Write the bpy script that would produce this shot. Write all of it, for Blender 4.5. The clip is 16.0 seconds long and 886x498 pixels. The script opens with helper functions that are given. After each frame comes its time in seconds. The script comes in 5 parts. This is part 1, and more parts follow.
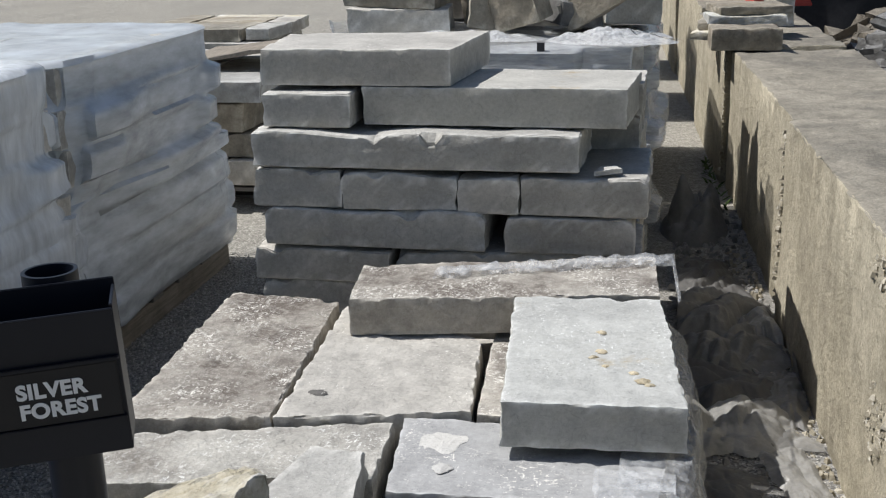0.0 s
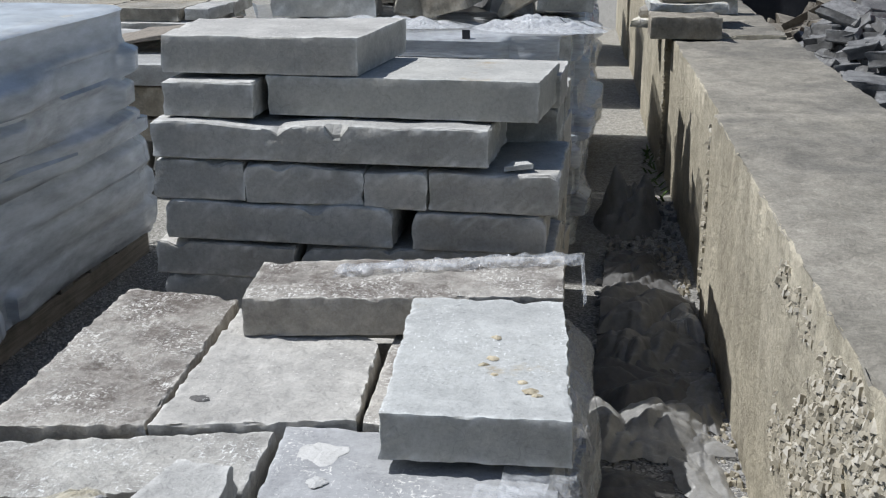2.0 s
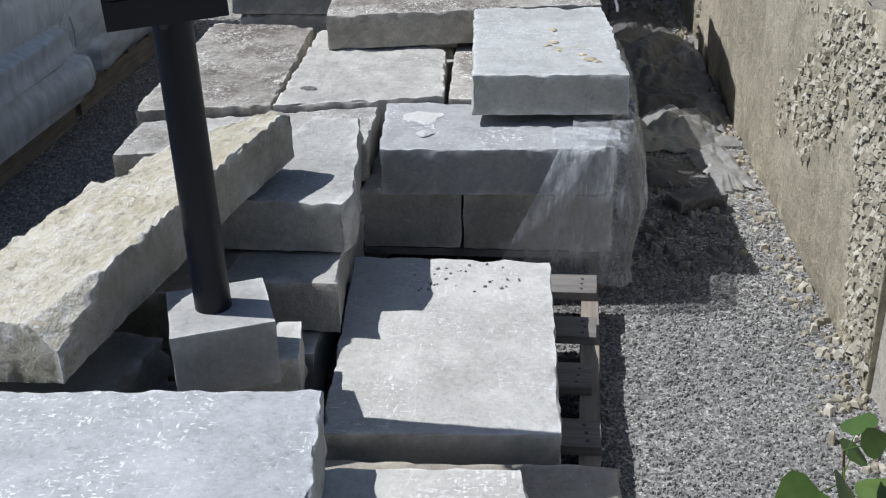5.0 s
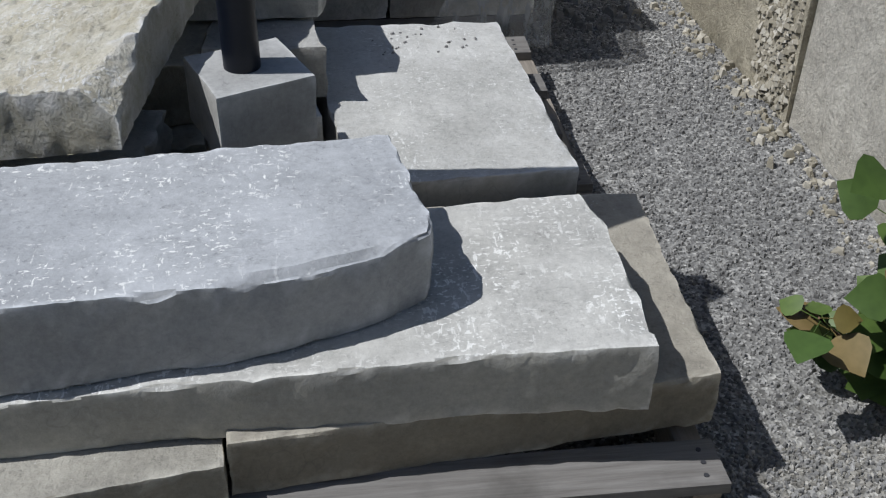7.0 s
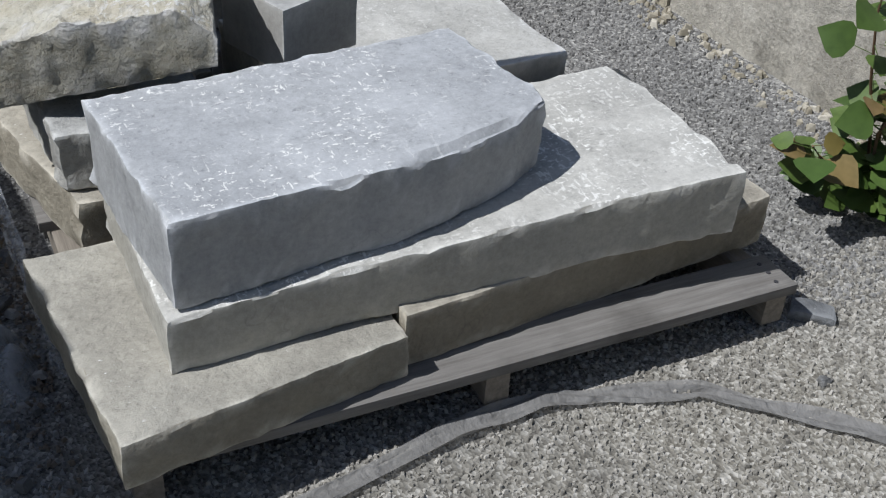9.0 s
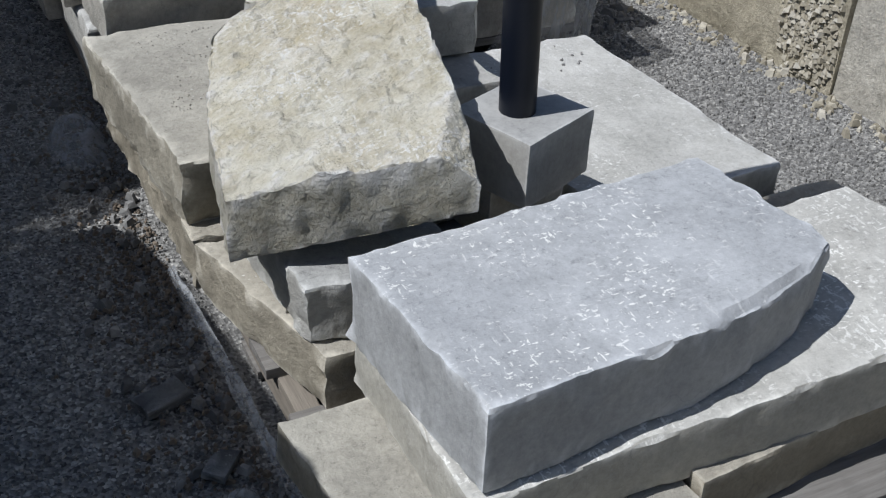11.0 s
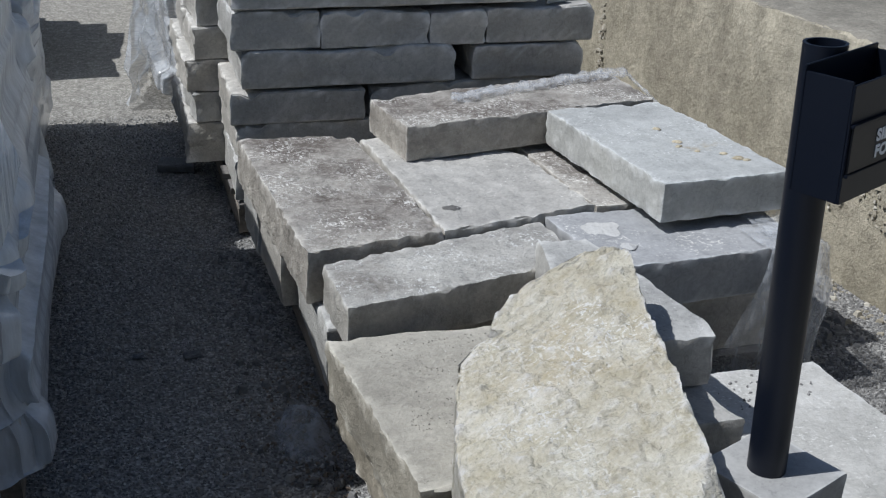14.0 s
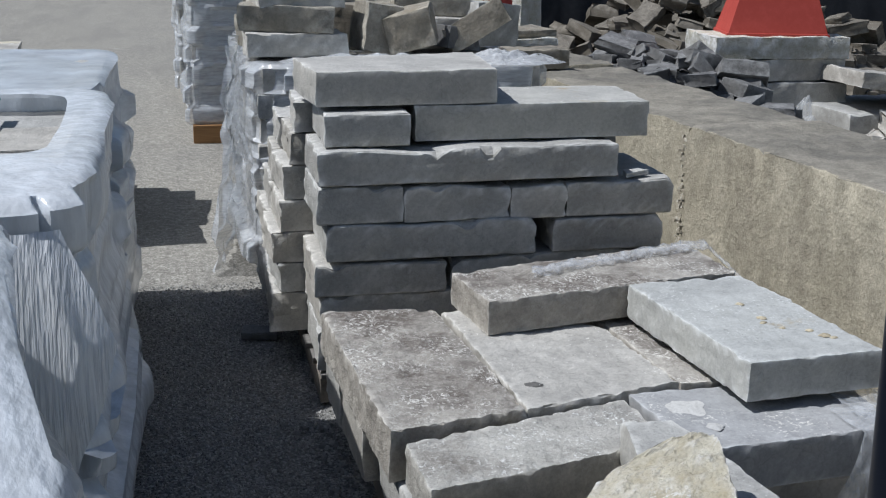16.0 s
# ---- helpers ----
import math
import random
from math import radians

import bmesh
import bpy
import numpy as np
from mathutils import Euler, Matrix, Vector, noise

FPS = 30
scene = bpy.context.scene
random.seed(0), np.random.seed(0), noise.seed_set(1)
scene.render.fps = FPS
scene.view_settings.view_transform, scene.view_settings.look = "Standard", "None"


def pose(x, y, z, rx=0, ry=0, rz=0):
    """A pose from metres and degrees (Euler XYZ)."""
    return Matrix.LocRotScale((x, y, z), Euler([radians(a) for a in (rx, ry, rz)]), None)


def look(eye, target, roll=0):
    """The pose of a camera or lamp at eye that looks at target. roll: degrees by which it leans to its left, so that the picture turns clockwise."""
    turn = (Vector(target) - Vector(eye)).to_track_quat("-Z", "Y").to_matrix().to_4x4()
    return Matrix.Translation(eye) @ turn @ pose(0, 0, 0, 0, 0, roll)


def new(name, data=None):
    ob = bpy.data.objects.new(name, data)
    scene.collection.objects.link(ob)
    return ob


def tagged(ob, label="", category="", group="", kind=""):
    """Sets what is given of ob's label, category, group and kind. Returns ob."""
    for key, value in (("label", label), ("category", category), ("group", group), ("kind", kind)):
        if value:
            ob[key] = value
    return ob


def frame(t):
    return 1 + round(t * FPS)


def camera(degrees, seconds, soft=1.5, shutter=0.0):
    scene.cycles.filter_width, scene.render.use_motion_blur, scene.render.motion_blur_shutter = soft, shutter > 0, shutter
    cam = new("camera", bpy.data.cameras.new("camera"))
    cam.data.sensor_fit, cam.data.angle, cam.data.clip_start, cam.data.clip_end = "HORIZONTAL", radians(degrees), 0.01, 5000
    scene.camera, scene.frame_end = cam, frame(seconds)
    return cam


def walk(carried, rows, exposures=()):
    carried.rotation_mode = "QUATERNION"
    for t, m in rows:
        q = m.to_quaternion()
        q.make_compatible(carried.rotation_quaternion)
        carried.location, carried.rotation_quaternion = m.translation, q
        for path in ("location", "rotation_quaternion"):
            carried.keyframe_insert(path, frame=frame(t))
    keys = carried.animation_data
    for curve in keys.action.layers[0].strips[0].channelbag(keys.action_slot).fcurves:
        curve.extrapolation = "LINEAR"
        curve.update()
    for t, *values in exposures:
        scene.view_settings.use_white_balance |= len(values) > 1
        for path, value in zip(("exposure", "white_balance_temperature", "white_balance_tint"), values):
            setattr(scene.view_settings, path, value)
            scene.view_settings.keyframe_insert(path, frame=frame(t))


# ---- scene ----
cam = camera(41.9, 16.0, soft=1.2)
PATH = [
    (0, (0.2, 0.339, 1.566), (-0.167, 2.216, 0.983), -1.1),
    (0.5, (0.266, 0.436, 1.574), (-0.063, 2.312, 0.965), -0.5),
    (1, (0.321, 0.5, 1.58), (0.002, 2.373, 0.956), 0.3),
    (1.5, (0.373, 0.51, 1.577), (0.054, 2.383, 0.952), -0.4),
    (2, (0.359, 0.495, 1.577), (0.047, 2.372, 0.96), -0.1),
    (2.5, (0.274, 0.425, 1.561), (-0.028, 2.302, 0.938), 0.2),
    (3, (0.224, 0.315, 1.528), (-0.069, 2.177, 0.861), 0.5),
    (3.5, (0.169, 0.182, 1.509), (-0.089, 2.042, 0.82), 1.4),
    (4, (0.15, 0.069, 1.449), (-0.085, 1.916, 0.719), 0.3),
    (4.5, (0.181, -0.07, 1.414), (-0.059, 1.743, 0.604), -1.1),
    (5, (0.148, -0.212, 1.408), (-0.078, 1.575, 0.539), -1.5),
    (5.2, (0.101, -0.266, 1.393), (-0.079, 1.512, 0.494), -1.5),
    (7.3, (-0.512, -0.357, 1.296), (-0.147, 1.24, 0.148), 0.3),
    (7.5, (-0.611, -0.436, 1.256), (-0.149, 1.161, 0.143), -0.7),
    (8, (-0.795, -0.483, 1.288), (-0.217, 1.049, 0.14), 3.2),
    (8.2, (-0.852, -0.466, 1.284), (-0.229, 1.045, 0.131), 3.5),
    (10.3, (-1.297, -0.108, 1.323), (-0.503, 1.284, 0.127), 4.7),
    (10.5, (-1.314, -0.067, 1.333), (-0.537, 1.363, 0.17), 3.8),
    (11, (-1.342, -0.009, 1.353), (-0.602, 1.468, 0.226), 2.4),
    (11.5, (-1.376, 0.02, 1.365), (-0.671, 1.568, 0.314), 3.2),
    (12, (-1.402, 0.043, 1.39), (-0.761, 1.63, 0.356), 2.0),
    (12.5, (-1.421, 0.068, 1.429), (-0.81, 1.71, 0.465), 1.6),
    (13, (-1.432, 0.085, 1.454), (-0.848, 1.768, 0.544), 1.4),
    (13.5, (-1.443, 0.102, 1.477), (-0.864, 1.825, 0.642), 1.5),
    (14, (-1.461, 0.11, 1.521), (-0.915, 1.865, 0.732), 2.0),
    (14.5, (-1.473, 0.113, 1.535), (-0.973, 1.913, 0.82), 1.9),
    (15, (-1.48, 0.124, 1.553), (-1.003, 1.954, 0.901), 1.2),
    (15.5, (-1.481, 0.125, 1.568), (-1.029, 1.98, 0.973), 0.5),
    (16, (-1.483, 0.121, 1.583), (-1.043, 1.995, 1.04), 0.9),
]
walk(cam, [(t, look(eye, target, roll)) for t, eye, target, roll in PATH],
     exposures=[(0, 0.14, 6680, 10), (1, 0.06, 6330, 10), (2, 0.08, 6260, 10), (3.5, 0.10, 6260, 10), (5, 0.08, 6200, 10), (7.3, -0.28, 6200, 10), (8.2, -0.20, 6230, 10), (10.3, -0.12, 6220, 10), (12, -0.25, 6140, 10), (14, -0.21, 6120, 10), (16, -0.16, 6160, 10)])

# ---- light ----
SUN_TO = Vector((0.69, -0.045, -1.0)).normalized()
world = bpy.data.worlds.new("sky")
scene.world = world
world.use_nodes = True
wn = world.node_tree.nodes
sky = wn.new("ShaderNodeTexSky")
sky.sky_type = "NISHITA"
sky.sun_disc = False
sky.sun_elevation = math.asin(-SUN_TO.z)
sky.sun_rotation = math.atan2(-SUN_TO.x, -SUN_TO.y)
sky.dust_density = 1.0
wn["Background"].inputs["Strength"].default_value = 0.066
world.node_tree.links.new(sky.outputs[0], wn["Background"].inputs["Color"])
sun = new("sun", bpy.data.lights.new("sun", "SUN"))
sun.data.energy, sun.data.angle, sun.data.color = 4.3, radians(0.5), (1.0, 0.985, 0.965)
sun.rotation_euler = SUN_TO.to_track_quat("-Z", "Y").to_euler()


# ---- materials ----
class Nodes:
    """Short hand for building a node material."""

    def __init__(self, name):
        self.mat = bpy.data.materials.new(name)
        self.mat.use_nodes = True
        self.tree = self.mat.node_tree
        self.bsdf = self.tree.nodes["Principled BSDF"]
        self.pos = self.tree.nodes.new("ShaderNodeTexCoord").outputs["Object"]

    def put(self, kind, **inputs):
        n = self.tree.nodes.new(kind)
        for k, v in inputs.items():
            self.set(n.inputs[k.replace("_", " ")], v)
        return n

    def set(self, socket, v):
        if isinstance(v, bpy.types.NodeSocket):
            self.tree.links.new(v, socket)
        else:
            socket.default_value = v

    def noise(self, scale, detail=4.0, rough=0.55, stretch=None, offset=None):
        vec = self.pos
        if stretch or offset is not None:
            m = self.put("ShaderNodeMapping", Vector=vec)
            if stretch:
                m.inputs["Scale"].default_value = stretch
            if offset is not None:
                self.set(m.inputs["Location"], offset)
            vec = m.outputs[0]
        return self.put("ShaderNodeTexNoise", Vector=vec, Scale=scale, Detail=detail, Roughness=rough).outputs["Fac"]

    def cells(self, scale, feature="F1", out="Distance"):
        n = self.put("ShaderNodeTexVoronoi", Vector=self.pos, Scale=scale)
        n.feature = feature
        return n.outputs[out]

    def ramp(self, fac, *stops):
        n = self.put("ShaderNodeValToRGB", Fac=fac)
        e = n.color_ramp.elements
        while len(e) < len(stops):
            e.new(0.5)
        for el, (p, c) in zip(e, stops):
            el.position = p
            el.color = (*c, 1) if isinstance(c, tuple) else (c, c, c, 1)
        return n.outputs["Color"]

    def mix(self, fac, a, b, blend="MIX"):
        n = self.tree.nodes.new("ShaderNodeMix")
        n.data_type, n.blend_type = "RGBA", blend
        self.set(n.inputs[0], fac)
        for s, v in ((n.inputs[6], a), (n.inputs[7], b)):
            self.set(s, (*v, 1) if isinstance(v, tuple) else v)
        return n.outputs[2]

    def math(self, op, a, b=0.0):
        n = self.tree.nodes.new("ShaderNodeMath")
        n.operation = op
        self.set(n.inputs[0], a)
        self.set(n.inputs[1], b)
        return n.outputs[0]

    def random(self):
        return self.tree.nodes.new("ShaderNodeObjectInfo").outputs["Random"]

    def bump(self, height, strength=0.5, distance=0.01, after=None):
        n = self.put("ShaderNodeBump", Height=height, Strength=strength, Distance=distance)
        if after is not None:
            self.set(n.inputs["Normal"], after)
        return n.outputs[0]

    def done(self, color, rough=0.85, normal=None, metal=0.0, spec=0.3):
        self.set(self.bsdf.inputs["Base Color"], (*color, 1) if isinstance(color, tuple) else color)
        self.set(self.bsdf.inputs["Roughness"], rough)
        self.set(self.bsdf.inputs["Metallic"], metal)
        self.set(self.bsdf.inputs["Specular IOR Level"], spec)
        if normal is not None:
            self.set(self.bsdf.inputs["Normal"], normal)
        return self.mat


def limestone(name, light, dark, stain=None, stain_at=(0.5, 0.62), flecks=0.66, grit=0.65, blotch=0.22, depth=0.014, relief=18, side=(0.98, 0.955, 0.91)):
    """Split limestone: soft mottling, fine grain, white chipped flecks and, where given, lichen stains; side makes the
    steep split faces browner or greyer than the bleached beds and also paints their shade into the colour."""
    k = Nodes(name)
    shift = k.math("MULTIPLY", k.random(), 37.0)
    big = k.noise(3.2, 5, 0.6, offset=shift)
    mid = k.noise(17, 6, 0.7, offset=shift)
    fine = k.noise(85, 6, 0.78)
    col = k.mix(k.ramp(big, (0.32, 0.0), (0.68, 1.0)), dark, light)
    col = k.mix(blotch * 0.75, col, k.ramp(mid, (0.34, 0.25), (0.66, 0.75)), "OVERLAY")
    col = k.mix(0.3, col, k.ramp(fine, (0.32, 0.25), (0.68, 0.75)), "OVERLAY")
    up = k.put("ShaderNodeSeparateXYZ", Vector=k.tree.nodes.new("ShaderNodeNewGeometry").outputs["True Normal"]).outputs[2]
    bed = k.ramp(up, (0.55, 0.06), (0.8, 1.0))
    # steep faces times side: split-stone tone with painted-in shade
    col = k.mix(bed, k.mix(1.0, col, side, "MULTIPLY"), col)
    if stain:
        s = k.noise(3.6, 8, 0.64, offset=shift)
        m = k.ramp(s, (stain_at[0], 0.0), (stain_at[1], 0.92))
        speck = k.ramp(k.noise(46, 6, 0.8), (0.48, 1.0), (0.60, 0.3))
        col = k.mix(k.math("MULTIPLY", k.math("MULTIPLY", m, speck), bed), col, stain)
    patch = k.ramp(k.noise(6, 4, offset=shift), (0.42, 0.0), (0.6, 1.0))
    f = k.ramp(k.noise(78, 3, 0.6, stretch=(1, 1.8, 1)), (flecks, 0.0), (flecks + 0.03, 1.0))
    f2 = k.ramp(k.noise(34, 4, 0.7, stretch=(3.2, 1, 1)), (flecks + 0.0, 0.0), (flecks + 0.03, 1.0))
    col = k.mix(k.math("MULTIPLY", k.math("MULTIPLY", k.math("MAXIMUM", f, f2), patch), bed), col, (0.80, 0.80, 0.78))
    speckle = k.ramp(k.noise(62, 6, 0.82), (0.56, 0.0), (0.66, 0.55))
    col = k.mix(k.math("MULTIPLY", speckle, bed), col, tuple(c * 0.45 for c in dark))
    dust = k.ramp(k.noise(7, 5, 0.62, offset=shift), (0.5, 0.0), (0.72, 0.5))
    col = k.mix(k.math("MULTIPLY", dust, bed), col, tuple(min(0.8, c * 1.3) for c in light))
    crack = k.ramp(k.noise(2.6, 4, 0.6, stretch=(1, 5, 1), offset=shift), (0.496, 0.0), (0.5, 0.28), (0.504, 0.0))
    col = k.mix(crack, col, tuple(c * 0.5 for c in dark))
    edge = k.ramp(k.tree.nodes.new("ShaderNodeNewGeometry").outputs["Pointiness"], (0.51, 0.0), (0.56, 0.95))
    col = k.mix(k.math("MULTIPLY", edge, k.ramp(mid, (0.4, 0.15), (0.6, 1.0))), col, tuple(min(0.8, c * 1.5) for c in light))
    col = k.mix(1.0, col, k.ramp(k.math("FRACT", k.math("MULTIPLY", k.random(), 7.7)), (0.0, (1.0, 0.98, 0.945)), (0.5, (0.99, 0.985, 0.97)), (1.0, (0.955, 0.98, 1.0))), "MULTIPLY")
    tint = k.math("MULTIPLY_ADD", k.random(), 0.24)
    tint.node.inputs[2].default_value = 0.86
    col = k.mix(1.0, col, tint, "MULTIPLY")
    nrm = k.bump(k.noise(relief, 7, 0.66), grit, depth)
    nrm = k.bump(k.noise(48, 5, 0.7), grit * 0.6, 0.006, nrm)
    nrm = k.bump(fine, grit * 0.55, 0.003, nrm)
    return k.done(col, 0.9, nrm, spec=0.2)


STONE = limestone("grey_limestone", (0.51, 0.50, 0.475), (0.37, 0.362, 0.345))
# Lower side values of chalk, pale, tan and blue hold painted front-face shade.
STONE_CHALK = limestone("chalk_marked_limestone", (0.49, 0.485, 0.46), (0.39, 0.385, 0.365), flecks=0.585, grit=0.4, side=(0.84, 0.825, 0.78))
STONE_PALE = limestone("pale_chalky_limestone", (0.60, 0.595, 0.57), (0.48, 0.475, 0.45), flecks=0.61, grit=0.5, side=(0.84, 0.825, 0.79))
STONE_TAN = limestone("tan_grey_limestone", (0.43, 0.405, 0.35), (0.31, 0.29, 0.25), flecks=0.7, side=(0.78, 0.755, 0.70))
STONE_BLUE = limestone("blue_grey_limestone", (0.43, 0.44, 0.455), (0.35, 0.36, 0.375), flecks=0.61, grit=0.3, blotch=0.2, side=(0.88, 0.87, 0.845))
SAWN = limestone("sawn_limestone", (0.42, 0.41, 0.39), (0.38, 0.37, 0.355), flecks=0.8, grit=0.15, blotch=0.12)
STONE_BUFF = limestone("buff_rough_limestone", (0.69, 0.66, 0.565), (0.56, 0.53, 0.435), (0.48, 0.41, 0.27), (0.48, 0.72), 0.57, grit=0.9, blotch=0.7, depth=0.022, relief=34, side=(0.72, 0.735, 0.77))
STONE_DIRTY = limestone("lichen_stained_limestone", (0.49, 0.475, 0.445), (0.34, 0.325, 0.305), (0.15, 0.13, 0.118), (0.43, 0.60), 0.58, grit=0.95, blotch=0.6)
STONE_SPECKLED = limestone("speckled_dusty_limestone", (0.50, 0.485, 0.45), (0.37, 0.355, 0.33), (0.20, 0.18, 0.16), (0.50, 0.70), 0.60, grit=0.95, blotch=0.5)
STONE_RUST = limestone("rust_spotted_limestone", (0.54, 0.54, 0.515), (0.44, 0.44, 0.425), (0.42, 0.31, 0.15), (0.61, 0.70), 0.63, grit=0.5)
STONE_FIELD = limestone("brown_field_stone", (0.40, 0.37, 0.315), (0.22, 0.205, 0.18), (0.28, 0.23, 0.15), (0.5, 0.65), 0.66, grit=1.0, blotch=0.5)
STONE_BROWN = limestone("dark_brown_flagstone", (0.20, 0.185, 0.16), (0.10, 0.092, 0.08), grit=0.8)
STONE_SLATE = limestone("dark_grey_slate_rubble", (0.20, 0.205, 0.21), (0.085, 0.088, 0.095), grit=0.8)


def concrete(name, light, dark, stain):
    k = Nodes(name)
    col = k.mix(k.ramp(k.noise(2.5, 6, 0.62), (0.35, 0.0), (0.65, 1.0)), dark, light)
    col = k.mix(k.ramp(k.noise(1.6, 5, 0.65, stretch=(1, 1, 0.4)), (0.5, 0.0), (0.66, 0.7)), col, stain)
    col = k.mix(0.5, col, k.ramp(k.noise(95, 5, 0.75), (0.3, 0.26), (0.7, 0.76)), "OVERLAY")
    col = k.mix(0.4, col, k.ramp(k.noise(15, 7, 0.75), (0.34, 0.22), (0.66, 0.75)), "OVERLAY")
    pits = k.ramp(k.cells(26), (0.02, 1.0), (0.09, 0.0))
    col = k.mix(k.math("MULTIPLY", pits, 0.6), col, (0.16, 0.13, 0.09))
    nrm = k.bump(k.noise(14, 8, 0.72), 0.8, 0.02)
    nrm = k.bump(k.noise(120, 3, 0.7), 0.5, 0.003, nrm)
    nrm = k.bump(pits, -0.5, 0.006, nrm)
    return k.done(col, 0.92, nrm, spec=0.2)


CONCRETE = concrete("weathered_sandy_concrete", (0.50, 0.455, 0.355), (0.37, 0.335, 0.255), (0.23, 0.205, 0.16))
CONCRETE_PALE = concrete("pale_smooth_concrete", (0.50, 0.475, 0.415), (0.42, 0.395, 0.34), (0.33, 0.31, 0.265))
CONCRETE_TOP = concrete("stained_concrete_top", (0.34, 0.315, 0.265), (0.235, 0.22, 0.185), (0.155, 0.148, 0.132))


def gravel():
    """Crushed stone: dark chips in the lanes, pale limestone grit at the near end and far out in the yard."""
    k = Nodes("crushed_gravel")
    cell = k.cells(150, out="Color")
    grey = k.put("ShaderNodeSeparateColor", Color=cell).outputs[0]
    col = k.ramp(grey, (0.0, (0.10, 0.098, 0.094)), (0.45, (0.235, 0.232, 0.224)), (0.85, (0.35, 0.345, 0.33)), (1.0, (0.55, 0.54, 0.51)))
    pale = k.ramp(grey, (0.0, (0.14, 0.13, 0.11)), (0.4, (0.27, 0.255, 0.22)), (0.8, (0.38, 0.365, 0.325)), (1.0, (0.55, 0.53, 0.48)))
    y = k.put("ShaderNodeSeparateXYZ", Vector=k.pos).outputs[1]
    wob = k.math("ADD", y, k.math("MULTIPLY", k.noise(1.3, 6, 0.7), 1.2))
    near = k.ramp(k.math("MULTIPLY", wob, 0.3), (0.38, 1.0), (0.52, 0.0))
    far = k.ramp(k.math("MULTIPLY", wob, 0.1), (0.50, 0.0), (0.64, 1.0))
    col = k.mix(k.math("MAXIMUM", near, far), col, pale)
    col = k.mix(k.ramp(k.noise(0.8, 7, 0.7, stretch=(2.2, 0.6, 1)), (0.46, 0.0), (0.6, 0.55)), col, k.mix(0.5, col, (0.10, 0.10, 0.10)))
    col = k.mix(k.ramp(k.noise(0.9, 6, 0.65), (0.5, 0.0), (0.75, 0.4)), col, (0.23, 0.22, 0.19))
    col = k.mix(k.ramp(k.noise(6, 6, 0.7), (0.56, 0.0), (0.7, 0.5)), col, (0.12, 0.115, 0.105))
    col = k.mix(k.math("MULTIPLY", far, 0.75), col, k.ramp(k.noise(24, 7, 0.8), (0.36, 0.12), (0.64, 0.82)), "OVERLAY")
    col = k.mix(k.math("MULTIPLY", far, 0.3), col, (0.42, 0.405, 0.37))
    nrm = k.bump(k.cells(150), 0.7, 0.005)
    nrm = k.bump(k.noise(7, 5), 0.5, 0.03, nrm)
    return k.done(col, 0.95, nrm, spec=0.15)


GRAVEL = gravel()


def pebbles(name, a, b, c):
    k = Nodes(name)
    r = k.tree.nodes.new("ShaderNodeNewGeometry").outputs["Random Per Island"]
    col = k.ramp(r, (0.0, a), (0.6, b), (1.0, c))
    col = k.mix(0.3, col, k.ramp(k.noise(160, 3), (0.3, 0.3), (0.7, 0.7)), "OVERLAY")
    return k.done(col, 0.9, spec=0.2)


PEBBLE = pebbles("loose_gravel_stones", (0.15, 0.147, 0.142), (0.25, 0.247, 0.24), (0.39, 0.382, 0.365))
# Lightened copy of PEBBLE: its colour brightens the shaded aisle.
PEBBLE_SHADE_LIFT = pebbles("shade_lifted_grey_chips", (0.20, 0.196, 0.187), (0.345, 0.34, 0.325), (0.50, 0.49, 0.465))
PEBBLE_BEIGE = pebbles("pale_limestone_grit", (0.19, 0.18, 0.16), (0.33, 0.315, 0.28), (0.48, 0.46, 0.42))
PEBBLE_PALE = pebbles("exposed_aggregate_stones", (0.27, 0.245, 0.19), (0.40, 0.365, 0.29), (0.54, 0.51, 0.44))


def wood(name, light, dark, along="x"):
    k = Nodes(name)
    stretch = (1.2, 22, 22) if along == "x" else (22, 1.2, 22)
    g = k.noise(3.5, 8, 0.7, stretch=stretch, offset=k.math("MULTIPLY", k.random(), 19.0))
    col = k.mix(k.ramp(g, (0.3, 0.0), (0.7, 1.0)), dark, light)
    col = k.mix(k.ramp(k.noise(6, 5), (0.55, 0.0), (0.75, 0.6)), col, tuple(c * 0.45 for c in dark))
    return k.done(col, 0.85, k.bump(g, 0.6, 0.004), spec=0.2)


WOOD_X = wood("weathered_pallet_board", (0.27, 0.26, 0.245), (0.14, 0.13, 0.12))
WOOD_Y = wood("weathered_pallet_stringer", (0.36, 0.32, 0.27), (0.17, 0.15, 0.125), "y")
WOOD_NEW = wood("orange_brown_timber", (0.42, 0.24, 0.11), (0.27, 0.15, 0.07))


def film(name, body, colour, rough=0.22, streak=(1.5, 1.5, 9), gloss=0.6, crease=0.4, grain=0.7):
    """Stretch wrap: thin, partly clear plastic with milky streaks and glossy creases."""
    k = Nodes(name)
    s = k.noise(5, 7, grain, stretch=streak)
    k.done(colour, rough, k.bump(k.noise(7, 5, grain - 0.15, stretch=streak), crease, 0.02), spec=gloss)
    clear = k.tree.nodes.new("ShaderNodeBsdfTransparent")
    m = k.tree.nodes.new("ShaderNodeMixShader")
    k.set(m.inputs[0], k.ramp(s, (0.30, max(0.0, body - 0.25)), (0.70, min(1.0, body + 0.2))))
    k.tree.links.new(clear.outputs[0], m.inputs[1])
    k.tree.links.new(k.bsdf.outputs[0], m.inputs[2])
    k.tree.links.new(m.outputs[0], k.tree.nodes["Material Output"].inputs["Surface"])
    return k.mat


